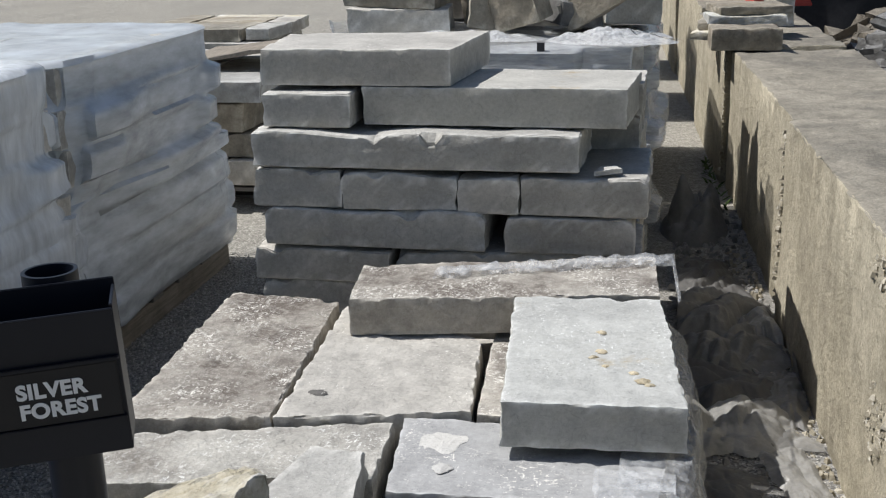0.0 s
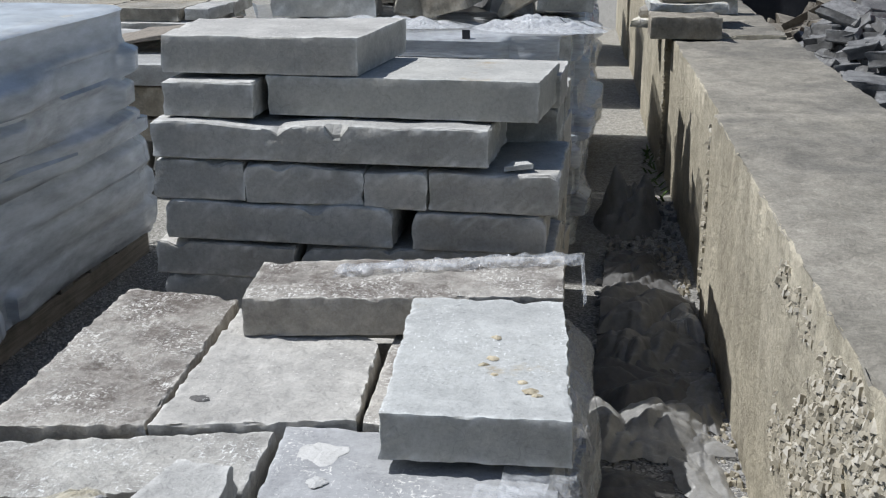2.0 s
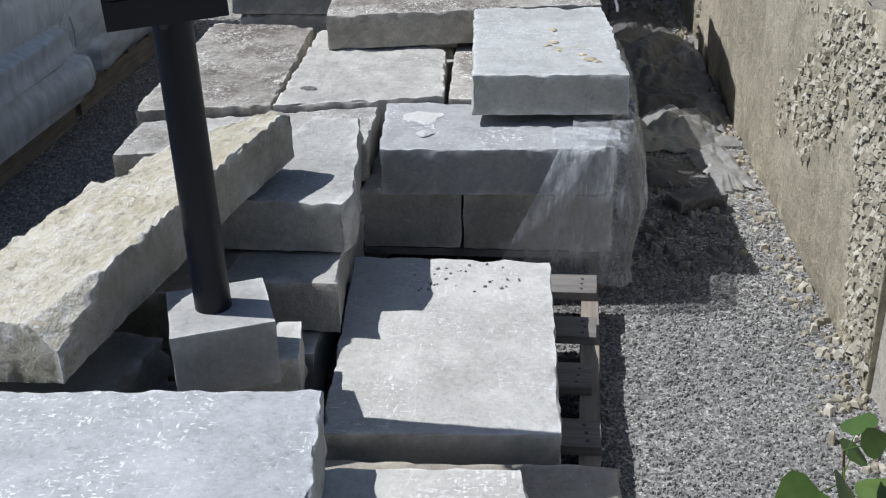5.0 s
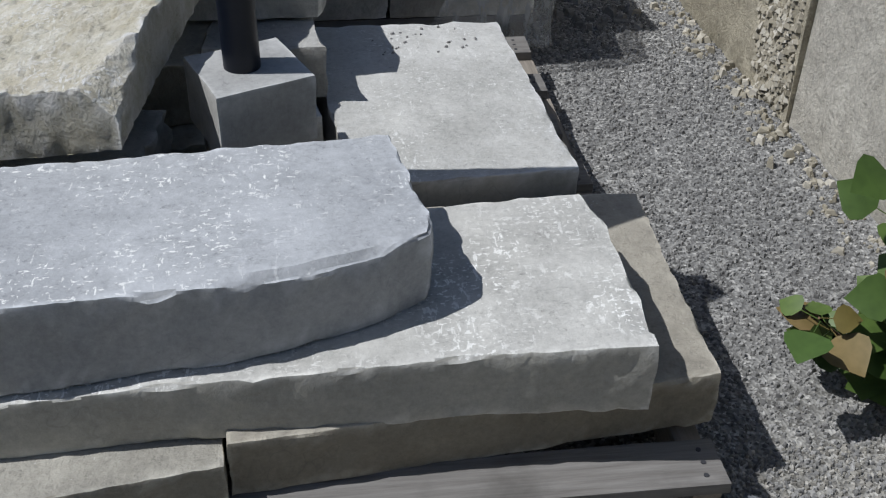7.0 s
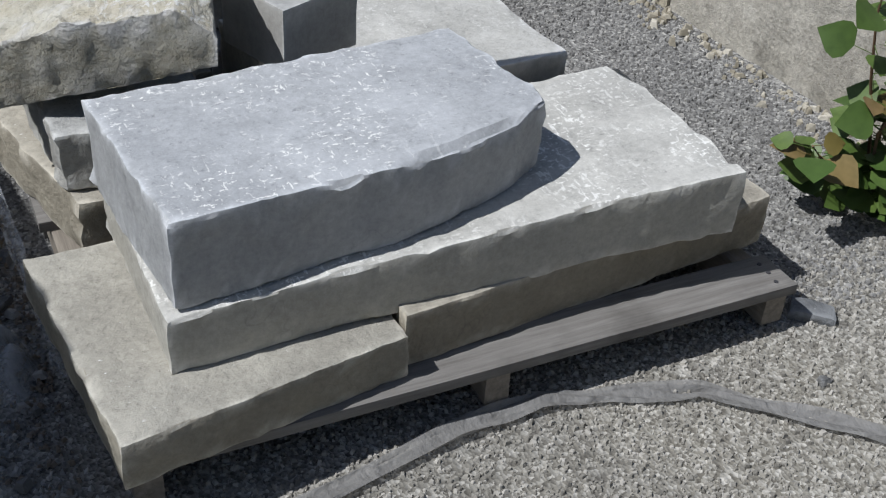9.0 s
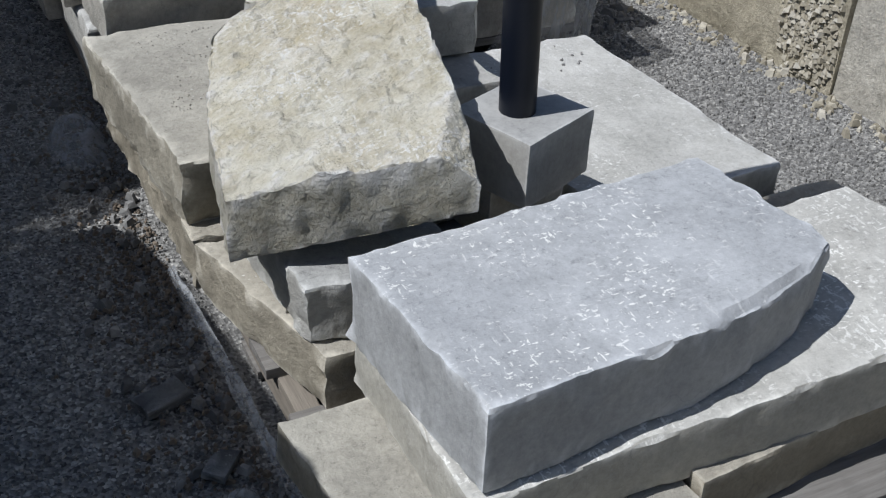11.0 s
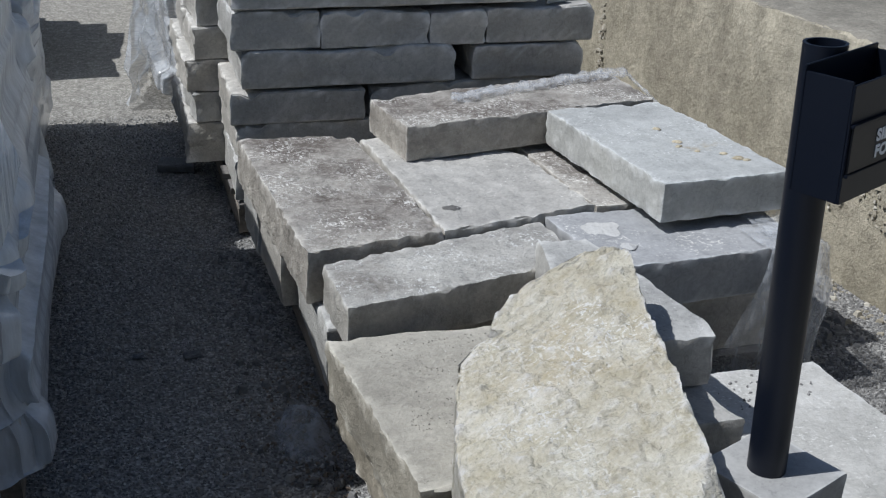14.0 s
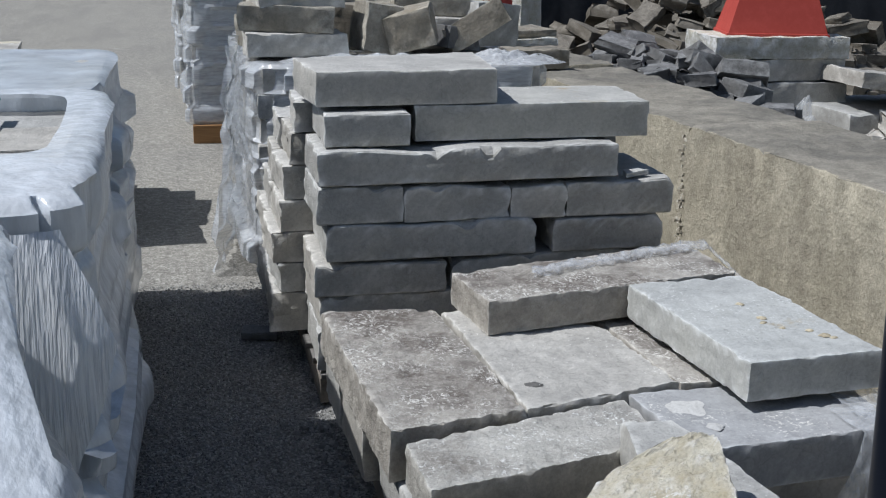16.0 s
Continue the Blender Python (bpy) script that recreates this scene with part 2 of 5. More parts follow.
WRAP = film("milky_stretch_wrap", 0.74, (0.64, 0.69, 0.74), 0.26, streak=(1.0, 1.0, 3.6), grain=0.6, crease=0.3)
WRAP_STREAK = film("streaked_stretch_wrap", 0.86, (0.74, 0.78, 0.82), 0.24, (3.5, 3.5, 1.0), grain=0.62, crease=0.4)
WRAP_PLEAT = film("pleated_white_wrap", 0.9, (0.76, 0.79, 0.82), 0.28, (24, 6, 0.9), 0.5, 0.6, 0.6)
WRAP_SHINY = film("shiny_crumpled_film", 0.62, (0.80, 0.82, 0.84), 0.12, (9, 9, 4), 0.8, 0.7)
WRAP_TAUT = film("taut_streaked_wrap", 0.82, (0.62, 0.66, 0.70), 0.24, (7, 2.5, 0.9), 0.55, 0.4, 0.62)
WRAP_CLEAR = film("clear_stretch_wrap", 0.34, (0.74, 0.77, 0.80), 0.15, (6, 6, 1.2), crease=0.7)
WRAP_MILD = film("half_clear_stretch_wrap", 0.55, (0.70, 0.73, 0.76), 0.18)
WRAP_DUSTY = film("dusty_torn_plastic", 0.92, (0.23, 0.226, 0.218), 0.6, (3, 2, 3), 0.25, 0.9)


def paint(name, colour, rough, amount=0.25):
    k = Nodes(name)
    n = k.noise(18, 6, 0.7)
    col = k.mix(k.ramp(n, (0.45, 0.0), (0.75, amount)), colour, tuple(min(1, c * 1.6 + 0.04) for c in colour))
    return k.done(col, rough, k.bump(k.noise(70, 4), 0.15, 0.001), spec=0.35)


BLACK = paint("black_metal_paint", (0.004, 0.0065, 0.014), 0.42, 0.02)
BLACK_SHEET = paint("dark_sign_insert", (0.008, 0.009, 0.013), 0.4, 0.05)
WHITE = paint("white_lettering", (0.72, 0.73, 0.75), 0.6, 0.0)
RED = paint("faded_red_paint", (0.42, 0.062, 0.045), 0.6)
STRAP = paint("dark_steel_strap", (0.05, 0.05, 0.055), 0.5)
STRAP_GREEN = paint("green_plastic_strap", (0.03, 0.16, 0.12), 0.4)
DARKNESS = paint("black_netting", (0.02, 0.022, 0.027), 0.8)


def leaf_material(name, a, b):
    k = Nodes(name)
    r = k.tree.nodes.new("ShaderNodeNewGeometry").outputs["Random Per Island"]
    col = k.mix(r, a, b)
    col = k.mix(k.ramp(k.noise(40, 4), (0.4, 0.0), (0.7, 0.5)), col, tuple(c * 0.6 for c in a))
    k.set(k.bsdf.inputs["Transmission Weight"], 0.0)
    return k.done(col, 0.5, spec=0.4)


LEAF = leaf_material("green_leaf", (0.055, 0.105, 0.022), (0.105, 0.16, 0.035))
LEAF_DRY = leaf_material("yellowing_leaf", (0.16, 0.13, 0.035), (0.22, 0.15, 0.07))
STEM = paint("brown_stem", (0.14, 0.085, 0.05), 0.7)
WEED = leaf_material("weed_green", (0.06, 0.11, 0.025), (0.12, 0.17, 0.04))


# ---- mesh helpers ----
def obj(name, verts, faces, mat, parent=None, origin=(0, 0, 0), smooth=None, label=""):
    me = bpy.data.meshes.new(name)
    o = Vector(origin)
    me.from_pydata([tuple(Vector(v) - o) for v in verts], [], faces)
    me.materials.append(mat)
    if smooth is not None:
        me.shade_smooth()
        me.set_sharp_from_angle(angle=radians(smooth))
    ob = new(name, me)
    ob.location = o
    if parent is not None:
        ob.parent = parent
        ob.location = o - parent.matrix_basis.translation
    if label:
        ob["label"] = label
    return ob


def empty(name, at):
    ob = new(name)
    ob.location = at
    return ob


def nz(x, y, z):
    return noise.noise((x, y, z))


def along(line, v):
    """The point at v (0 to 1) of a line of (v, x, y)."""
    for (v0, x0, y0), (v1, x1, y1) in zip(line, line[1:]):
        if v <= v1 + 1e-9:
            k = (v - v0) / (v1 - v0)
            return x0 + (x1 - x0) * k, y0 + (y1 - y0) * k
    return line[-1][1:]


def steps(length, cell, edge):
    n = max(2, round(length / cell))
    e = min(edge / length, 0.2)
    return [0.0, e] + [e + (1 - 2 * e) * i / n for i in range(1, n)] + [1 - e, 1.0]


SEED = [0]


def lump(left, right, top, h, cell=0.03, split=0.007, cleft=0.0035, chip=0.012, skew=0.0, near=None, cuts=(), flake=0.0):
    """Vertices and faces of a split stone. left and right: lines (v, x, y) of its plan from the near to the far end; top: its
    height or a function of x and y; split: roughness of the sides; cleft: waviness of the bed; chip: wear of the edges;
    h: its thickness or a function of x and y; cuts: broken-off corners, each a point and an outward direction;
    flake: depth of the thin layers that have scaled off its bed."""
    SEED[0] += 1
    s = SEED[0] * 7.31
    (xa, ya), (xb, yb) = along(left, 0), along(right, 0)
    (xc, yc) = along(left, 1)
    wide, deep = math.hypot(xb - xa, yb - ya), math.hypot(xc - xa, yc - ya)
    us = steps(math.hypot(xb - xa, yb - ya), cell, 0.006)
    vs = steps(math.hypot(xc - xa, yc - ya), cell, 0.006)
    thick = h((xa + xb) / 2, (ya + yc) / 2) if callable(h) else h
    ws = steps(thick, max(cell, thick / 5), 0.006)
    nu, nv, nw = len(us) - 1, len(vs) - 1, len(ws) - 1
    index, verts, faces = {}, [], []
    cx = (xa + xb + along(left, 1)[0] + along(right, 1)[0]) / 4
    cy = (ya + yb + along(left, 1)[1] + along(right, 1)[1]) / 4
    for i, u in enumerate(us):
        for j, v in enumerate(vs):
            for k, w in enumerate(ws):
                side = (i in (0, nu)) + (j in (0, nv))
                bed = k in (0, nw)
                if not side and not bed:
                    continue
                lx, ly = along(left, v)
                rx, ry = along(right, v)
                x, y = lx + (rx - lx) * u, ly + (ry - ly) * u
                if near:
                    y += np.interp(u, near[0], near[1]) * (1 - v) ** 2
                zt = top(x, y) if callable(top) else top
                z = zt - (h(x, y) if callable(h) else h) * (1 - w)
                n1 = nz(x * 6 + s, y * 6, z * 9)
                n2 = nz(x * 23, y * 23 + s, z * 23)
                inner = min(min(u, 1 - u) * wide, min(v, 1 - v) * deep)
                bite = max(0.0, nz(x * 15 + s, y * 15, s * 2) - 0.38) * chip * 3.2
                if w > 0.5 and inner < 0.022:
                    z -= bite * (1 - inner / 0.022) * max(0.0, 1 - (1 - w) * thick / 0.05)
                if bed:
                    z += cleft * (n1 + 0.6 * n2) * (1 if k else 0.4)
                    if flake and k:
                        scale = 1.7 * nz(x * 26 + s, y * 32, 1) + 1.6 * nz(x * 62, y * 74 + s, 2)
                        z += flake * (math.floor(scale * 2) / 2 + 0.25 * scale)
                if side:
                    ex = (-1 if i == 0 else 1 if i == nu else 0)
                    ey = (-1 if j == 0 else 1 if j == nv else 0)
                    ux, uy = rx - lx, ry - ly
                    ul = math.hypot(ux, uy) or 1
                    ux, uy = ux / ul, uy / ul
                    n3 = nz(x * 52 + s, y * 52, z * 38)
                    d = split * (0.4 * n1 + 0.6 * n2 + 0.6 * n3) + skew * (w - 0.5)
                    if bed:
                        wear = chip * (0.05 + 0.7 * max(0.0, nz(x * 27 + s, y * 27, s) - 0.1) + 0.5 * max(0.0, n3 - 0.1))
                        wear = min(wear, 0.005)
                        d -= wear
                        z += (-1 if k else 1) * wear * 0.55
                    x += d * (ex * ux - ey * uy)
                    y += d * (ex * uy + ey * ux)
                for (px, py, pz), (ax, ay, az) in cuts:
                    over = (x - px) * ax + (y - py) * ay + (z - pz) * az
                    if over > 0:
                        over -= 0.003 * n2
                        x, y, z = x - over * ax, y - over * ay, z - over * az
                index[i, j, k] = len(verts)
                verts.append((x, y, z))
    q = index
    for i in range(nu):
        for j in range(nv):
            faces.append((q[i, j, nw], q[i + 1, j, nw], q[i + 1, j + 1, nw], q[i, j + 1, nw]))
            faces.append((q[i, j, 0], q[i, j + 1, 0], q[i + 1, j + 1, 0], q[i + 1, j, 0]))
    for k in range(nw):
        for i in range(nu):
            faces.append((q[i, 0, k], q[i + 1, 0, k], q[i + 1, 0, k + 1], q[i, 0, k + 1]))
            faces.append((q[i, nv, k], q[i, nv, k + 1], q[i + 1, nv, k + 1], q[i + 1, nv, k]))
        for j in range(nv):
            faces.append((q[0, j, k], q[0, j, k + 1], q[0, j + 1, k + 1], q[0, j + 1, k]))
            faces.append((q[nu, j, k], q[nu, j + 1, k], q[nu, j + 1, k + 1], q[nu, j, k + 1]))
    return verts, faces, (cx, cy)


def quad(nl, nr, fr, fl):
    """The two side lines of a four-cornered plan."""
    return [(0, *nl), (1, *fl)], [(0, *nr), (1, *fr)]


def stone(label, left, right, top, h, mat=None, parent=None, name="quarry_stone", group="", category="stone", **how):
    verts, faces, (cx, cy) = lump(left, right, top, h, **how)
    base = min(v[2] for v in verts)
    ob = obj(name, verts, faces, mat or STONE, parent, (cx, cy, base), 27)
    if parent is None:
        tagged(ob, label, category, group)
    elif label:
        ob["label"] = label
    return ob


def rect(x0, x1, y0, y1, wob=0.012):
    """A four-sided plan, a little out of square."""
    r = lambda: random.uniform(-wob, wob)
    return quad((x0 + r(), y0 + r()), (x1 + r(), y0 + r()), (x1 + r(), y1 + r()), (x0 + r(), y1 + r()))


def board(name, x0, x1, y0, y1, z0, z1, mat, parent, warp=0.004):
    """A worn timber with softened edges and slightly bowed faces."""
    verts, faces, (cx, cy) = lump(*quad((x0, y0), (x1, y0), (x1, y1), (x0, y1)), z1, z1 - z0, cell=0.12, split=warp * 0.5, cleft=warp * 0.4, chip=0.003)
    return obj(name, verts, faces, mat, parent, (cx, cy, z0), 40)


def tube(points, radius, sides=10, caps=True):
    """A tube of that radius (a number, or one per point) along points."""
    verts, faces = [], []
    pts = [Vector(p) for p in points]
    for i, p in enumerate(pts):
        d = (pts[min(i + 1, len(pts) - 1)] - pts[max(i - 1, 0)]).normalized()
        a = d.orthogonal().normalized()
        b = d.cross(a)
        r = radius[i] if isinstance(radius, (list, tuple)) else radius
        for j in range(sides):
            t = 2 * math.pi * j / sides
            verts.append(p + r * (math.cos(t) * a + math.sin(t) * b))
    for i in range(len(pts) - 1):
        for j in range(sides):
            k = (j + 1) % sides
            faces.append((i * sides + j, i * sides + k, (i + 1) * sides + k, (i + 1) * sides + j))
    if caps:
        faces.append(tuple(range(sides - 1, -1, -1)))
        faces.append(tuple((len(pts) - 1) * sides + j for j in range(sides)))
    return verts, faces


def nuggets(count, place, size, sides=1):
    """Many small broken stones in one mesh; place(i) gives each one's foot."""
    base = [(-1, -1, 0), (1, -0.8, 0), (0.9, 1, 0), (-0.8, 0.9, 0), (-0.6, -0.5, 1), (0.55, -0.6, 0.9), (0.5, 0.5, 1.1), (-0.5, 0.6, 0.8)]
    quads = [(4, 5, 6, 7), (0, 1, 5, 4), (1, 2, 6, 5), (2, 3, 7, 6), (3, 0, 4, 7)]
    verts, faces = [], []
    for i in range(count):
        p = place(i)
        if p is None:
            continue
        s = size() if callable(size) else size
        a, t = random.uniform(0, 6.3), random.uniform(-0.35, 0.35)
        ca, sa = math.cos(a), math.sin(a)
        sx, sy, sz = s * random.uniform(0.6, 1.3), s * random.uniform(0.5, 1.0), s * random.uniform(0.5, 1.0)
        o = len(verts)
        for x, y, z in base:
            x, y, z = x * sx * 0.5 * random.uniform(0.7, 1.15), y * sy * 0.5 * random.uniform(0.7, 1.15), z * sz * 0.7
            z += x * t - sz * 0.08
            verts.append((p[0] + x * ca - y * sa, p[1] + x * sa + y * ca, p[2] + z))
        faces += [tuple(o + k for k in f) for f in quads]
    return verts, faces


# ---- ground ----
def ground_height(x, y):
    return 0.012 * nz(x * 0.7, y * 0.7, 3) + 0.006 * nz(x * 2.3, y * 2.3, 8)


def build_ground():
    xs = [-600, -120, -40, -15, -8] + [-5 + 0.125 * i for i in range(64)] + [3, 4, 6, 10, 15, 40, 120, 600]
    ys = [-600, -120, -40, -15, -6, -3] + [-1.5 + 0.125 * i for i in range(88)] + [9.6, 10.5, 12, 15, 25, 60, 160, 600]
    verts = [(x, y, ground_height(x, y) if abs(x) < 6 and -3 < y < 10 else 0) for y in ys for x in xs]
    n = len(xs)
    faces = [(j * n + i, j * n + i + 1, (j + 1) * n + i + 1, (j + 1) * n + i) for j in range(len(ys) - 1) for i in range(n - 1)]
    g = obj("ground", verts, faces, GRAVEL, smooth=60)
    tagged(g, "grey crushed gravel yard with pale dusty patches", "gravel ground", kind="structure")


build_ground()


def loose_gravel():
    random.seed(11)

    def aisle(i):
        x, y = random.uniform(-1.75, -0.95), random.uniform(0.3, 5.2)
        return x, y, ground_height(x, y)

    def near(i):
        x, y = random.uniform(-0.9, 0.85), random.uniform(-0.1, 0.95)
        return x, y, ground_height(x, y)

    def gap(i):
        x, y = random.uniform(0.1, 0.8), random.uniform(0.8, 3.0)
        return x, y, ground_height(x, y)

    grain = lambda: random.choice((0.004, 0.005, 0.006, 0.007, 0.008, 0.010, 0.012))
    for count, place, mat in ((24000, aisle, PEBBLE_SHADE_LIFT), (21000, near, PEBBLE_BEIGE), (17000, gap, PEBBLE)):
        v, f = nuggets(count, place, grain)
        tagged(obj("loose_gravel", v, f, mat), "loose grey crushed stone chips on the yard floor", "gravel", kind="stuff")


loose_gravel()


# ---- concrete wall ----
def wall_x(y):
    return 0.79 - 0.052 * (y - 2.0) - 0.004 * max(0, y - 2) ** 1.2


def build_wall():
    random.seed(5)
    root = tagged(empty("wall_east", (0.8, 3, 0)), "weathered sandy concrete block retaining wall beside the pallets", "concrete wall", kind="structure")
    rows = [(-0.6, 2.016, 0.012, 0.79, 0.0), (2.018, 4.64, 0.0, 0.775, 0.0), (4.68, 6.75, 0.03, 0.755, 0.01), (6.8, 8.6, 0.0, 0.77, 0.0), (8.65, 10.9, 0.02, 0.80, 0.0), (10.95, 13.2, 0.0, 0.79, 0.0)]
    for y0, y1, dx, top, lean in rows:
        w = 0.62
        v, f, c = lump(*quad((wall_x(y0) + dx, y0), (wall_x(y0) + dx + w, y0), (wall_x(y1) + dx + w, y1), (wall_x(y1) + dx, y1)), top, top + 0.05, cell=0.04, split=0.013, cleft=0.012, chip=0.045)
        b = obj("concrete_block", v, f, CONCRETE_PALE if y0 < 0 else CONCRETE, root, (c[0], c[1], 0), 40)
        b.data.materials.append(CONCRETE_TOP)
        for p in b.data.polygons:
            p.material_index = 1 if p.normal.z > 0.75 else 0
    # washed-out patches where round stones stand in the face
    patches = [(2.13, 0.12, 0.11, 0.14, 420), (2.15, 0.32, 0.13, 0.2, 700), (2.2, 0.55, 0.16, 0.17, 600), (2.42, 0.66, 0.22, 0.08, 380), (2.62, 0.5, 0.2, 0.13, 320), (2.8, 0.38, 0.14, 0.13, 160), (3.05, 0.32, 0.1, 0.1, 80), (2.95, 0.68, 0.3, 0.05, 90), (4.66, 0.4, 0.03, 0.36, 80), (6.77, 0.4, 0.03, 0.36, 60)]

    for yc, zc, ry, rz, n in patches:
        def place(i):
            a, r = random.uniform(0, 6.3), random.random() ** 0.6
            y, z = yc + ry * r * math.cos(a), zc + rz * r * math.sin(a)
            return (wall_x(y) + 0.003 - 0.007 * random.random(), y, z) if 0.01 < z < 0.75 else None
        v, f = nuggets(n, place, lambda: random.uniform(0.010, 0.027))
        o = obj("exposed_aggregate", v, f, PEBBLE_PALE, root, smooth=60)
        o["kind"] = "stuff"


build_wall()
# Added wall, always behind the camera: blocks sky and bounce light on slab fronts.
v, f, c = lump(*quad((-5.0, -3.0), (0.75, -3.0), (0.75, -2.5), (-5.0, -2.5)), 1.8, 1.8, cell=0.3, split=0.01, cleft=0.01, chip=0.01)
tagged(obj("wall_south", v, f, CONCRETE, None, (c[0], c[1], 0), 40), "plain weathered concrete wall, unseen, added to cut light on the slab fronts", "concrete wall", kind="structure")


# ---- pallets ----
def pallet(label, x0, x1, y0, y1, top=0.105, boards=9, lean=0.0):
    cx, cy = (x0 + x1) / 2, (y0 + y1) / 2
    root = tagged(empty("wooden_pallet", (cx, cy, 0)), label, "pallet", "pallets under the stone slabs")
    step = (y1 - y0 - 0.095) / (boards - 1)
    for i in range(boards):
        y = y0 + i * step
        xe = x1 + lean * (y - y0) + random.uniform(-0.012, 0.012)
        b = board("deck_board", x0 + lean * (y - y0) + random.uniform(-0.012, 0.012), xe, y, y + 0.095, top - 0.02, top, WOOD_X, root)
        for k in range(3):
            ny = y + 0.02 + 0.026 * k
            nx = xe - 0.03 + random.uniform(-0.008, 0.008)
            nv, nf = tube([(nx, ny, top - 0.004), (nx, ny, top + 0.0012)], 0.0042, 8)
            o = Vector((nx, ny, top - 0.004))
            nail = obj("nail", nv, nf, STRAP, None, o)
            nail.parent = b
            nail.location = o - (b.location + root.location)
    for x in (x0 + 0.01, cx - 0.02, x1 - 0.055):
        board("stringer", x, x + 0.042, y0 + 0.012, y1 - 0.012, 0.018, top - 0.021, WOOD_Y, root)
    for y in (y0 + 0.24, cy - 0.05, y1 - 0.34):
        board("bottom_board", x0 + 0.004, x1 - 0.004, y, y + 0.095, 0.0, 0.017, WOOD_X, root)
    return root


random.seed(3)
pallet("weathered grey wooden pallet under limestone slabs", -0.935, 0.222, 0.79, 2.345, 0.105, 8, -0.02)
pallet("weathered grey wooden pallet under stacked slabs", -0.985, 0.24, 2.43, 3.58, 0.125, 8)
pallet("weathered grey wooden pallet under tall slab stack", -1.06, 0.11, 3.72, 4.88, 0.125, 8)

# ---- stack with the sign ----
G = "limestone slabs stacked on pallets"


def S(label, *given, **how):
    """A slab of the stacks; its plan is a pair of lines, or two lines."""
    if isinstance(given[0], tuple):
        given = (*given[0], *given[1:])
    return stone(label, *given, group=G, **how)


FINE = dict(cell=0.019)


def mid_bed(x, y):
    return 0.276 + 0.051 * (x + 0.842)


def chalky_bed(x, y):
    """Bed of the uppermost slab: a thin layer has flaked off along the near edge towards one end."""
    line = 0.912 + 0.265 * (x + 0.50) + 0.006 * nz(x * 25, 2, 1)
    return 0.425 + 0.008 * (x + 0.83) - 0.010 * max(0.0, min(1.0, (line - y) / 0.008)) * max(0.0, min(1.0, (x + 0.50) / 0.04))


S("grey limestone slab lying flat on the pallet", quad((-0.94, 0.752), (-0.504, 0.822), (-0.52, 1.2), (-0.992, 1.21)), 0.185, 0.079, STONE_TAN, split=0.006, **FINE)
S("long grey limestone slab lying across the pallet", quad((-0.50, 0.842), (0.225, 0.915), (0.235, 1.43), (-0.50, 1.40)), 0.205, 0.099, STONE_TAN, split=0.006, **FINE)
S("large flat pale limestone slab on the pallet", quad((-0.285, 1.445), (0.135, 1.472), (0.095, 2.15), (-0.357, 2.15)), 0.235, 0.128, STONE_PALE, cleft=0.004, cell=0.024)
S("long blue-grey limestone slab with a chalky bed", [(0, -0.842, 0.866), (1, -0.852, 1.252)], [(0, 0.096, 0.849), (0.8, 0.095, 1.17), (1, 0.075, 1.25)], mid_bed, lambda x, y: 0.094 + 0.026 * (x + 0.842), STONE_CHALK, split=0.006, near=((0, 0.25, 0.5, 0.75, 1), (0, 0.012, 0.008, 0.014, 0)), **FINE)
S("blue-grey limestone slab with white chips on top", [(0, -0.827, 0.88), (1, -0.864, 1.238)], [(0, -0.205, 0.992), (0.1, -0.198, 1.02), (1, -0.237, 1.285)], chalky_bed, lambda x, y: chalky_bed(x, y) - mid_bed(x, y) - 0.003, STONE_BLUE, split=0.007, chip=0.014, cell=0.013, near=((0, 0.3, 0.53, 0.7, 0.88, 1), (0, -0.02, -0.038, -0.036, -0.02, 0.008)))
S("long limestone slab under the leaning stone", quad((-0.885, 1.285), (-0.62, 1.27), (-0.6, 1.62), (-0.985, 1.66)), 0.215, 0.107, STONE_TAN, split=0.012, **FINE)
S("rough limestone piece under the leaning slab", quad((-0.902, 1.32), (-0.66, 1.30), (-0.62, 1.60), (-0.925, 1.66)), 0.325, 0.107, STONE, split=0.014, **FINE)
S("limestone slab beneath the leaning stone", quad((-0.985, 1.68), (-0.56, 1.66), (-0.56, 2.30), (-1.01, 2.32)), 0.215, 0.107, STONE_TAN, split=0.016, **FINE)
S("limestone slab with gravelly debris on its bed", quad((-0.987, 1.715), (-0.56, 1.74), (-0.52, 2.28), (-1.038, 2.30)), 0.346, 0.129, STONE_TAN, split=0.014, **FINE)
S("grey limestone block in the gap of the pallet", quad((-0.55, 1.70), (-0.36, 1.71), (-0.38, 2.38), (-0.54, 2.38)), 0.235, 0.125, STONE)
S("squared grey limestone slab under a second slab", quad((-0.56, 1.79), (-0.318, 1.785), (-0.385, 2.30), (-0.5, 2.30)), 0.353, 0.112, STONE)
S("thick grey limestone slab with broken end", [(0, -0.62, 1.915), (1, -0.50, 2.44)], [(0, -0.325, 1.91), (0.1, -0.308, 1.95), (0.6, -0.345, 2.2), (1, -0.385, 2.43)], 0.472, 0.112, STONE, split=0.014)
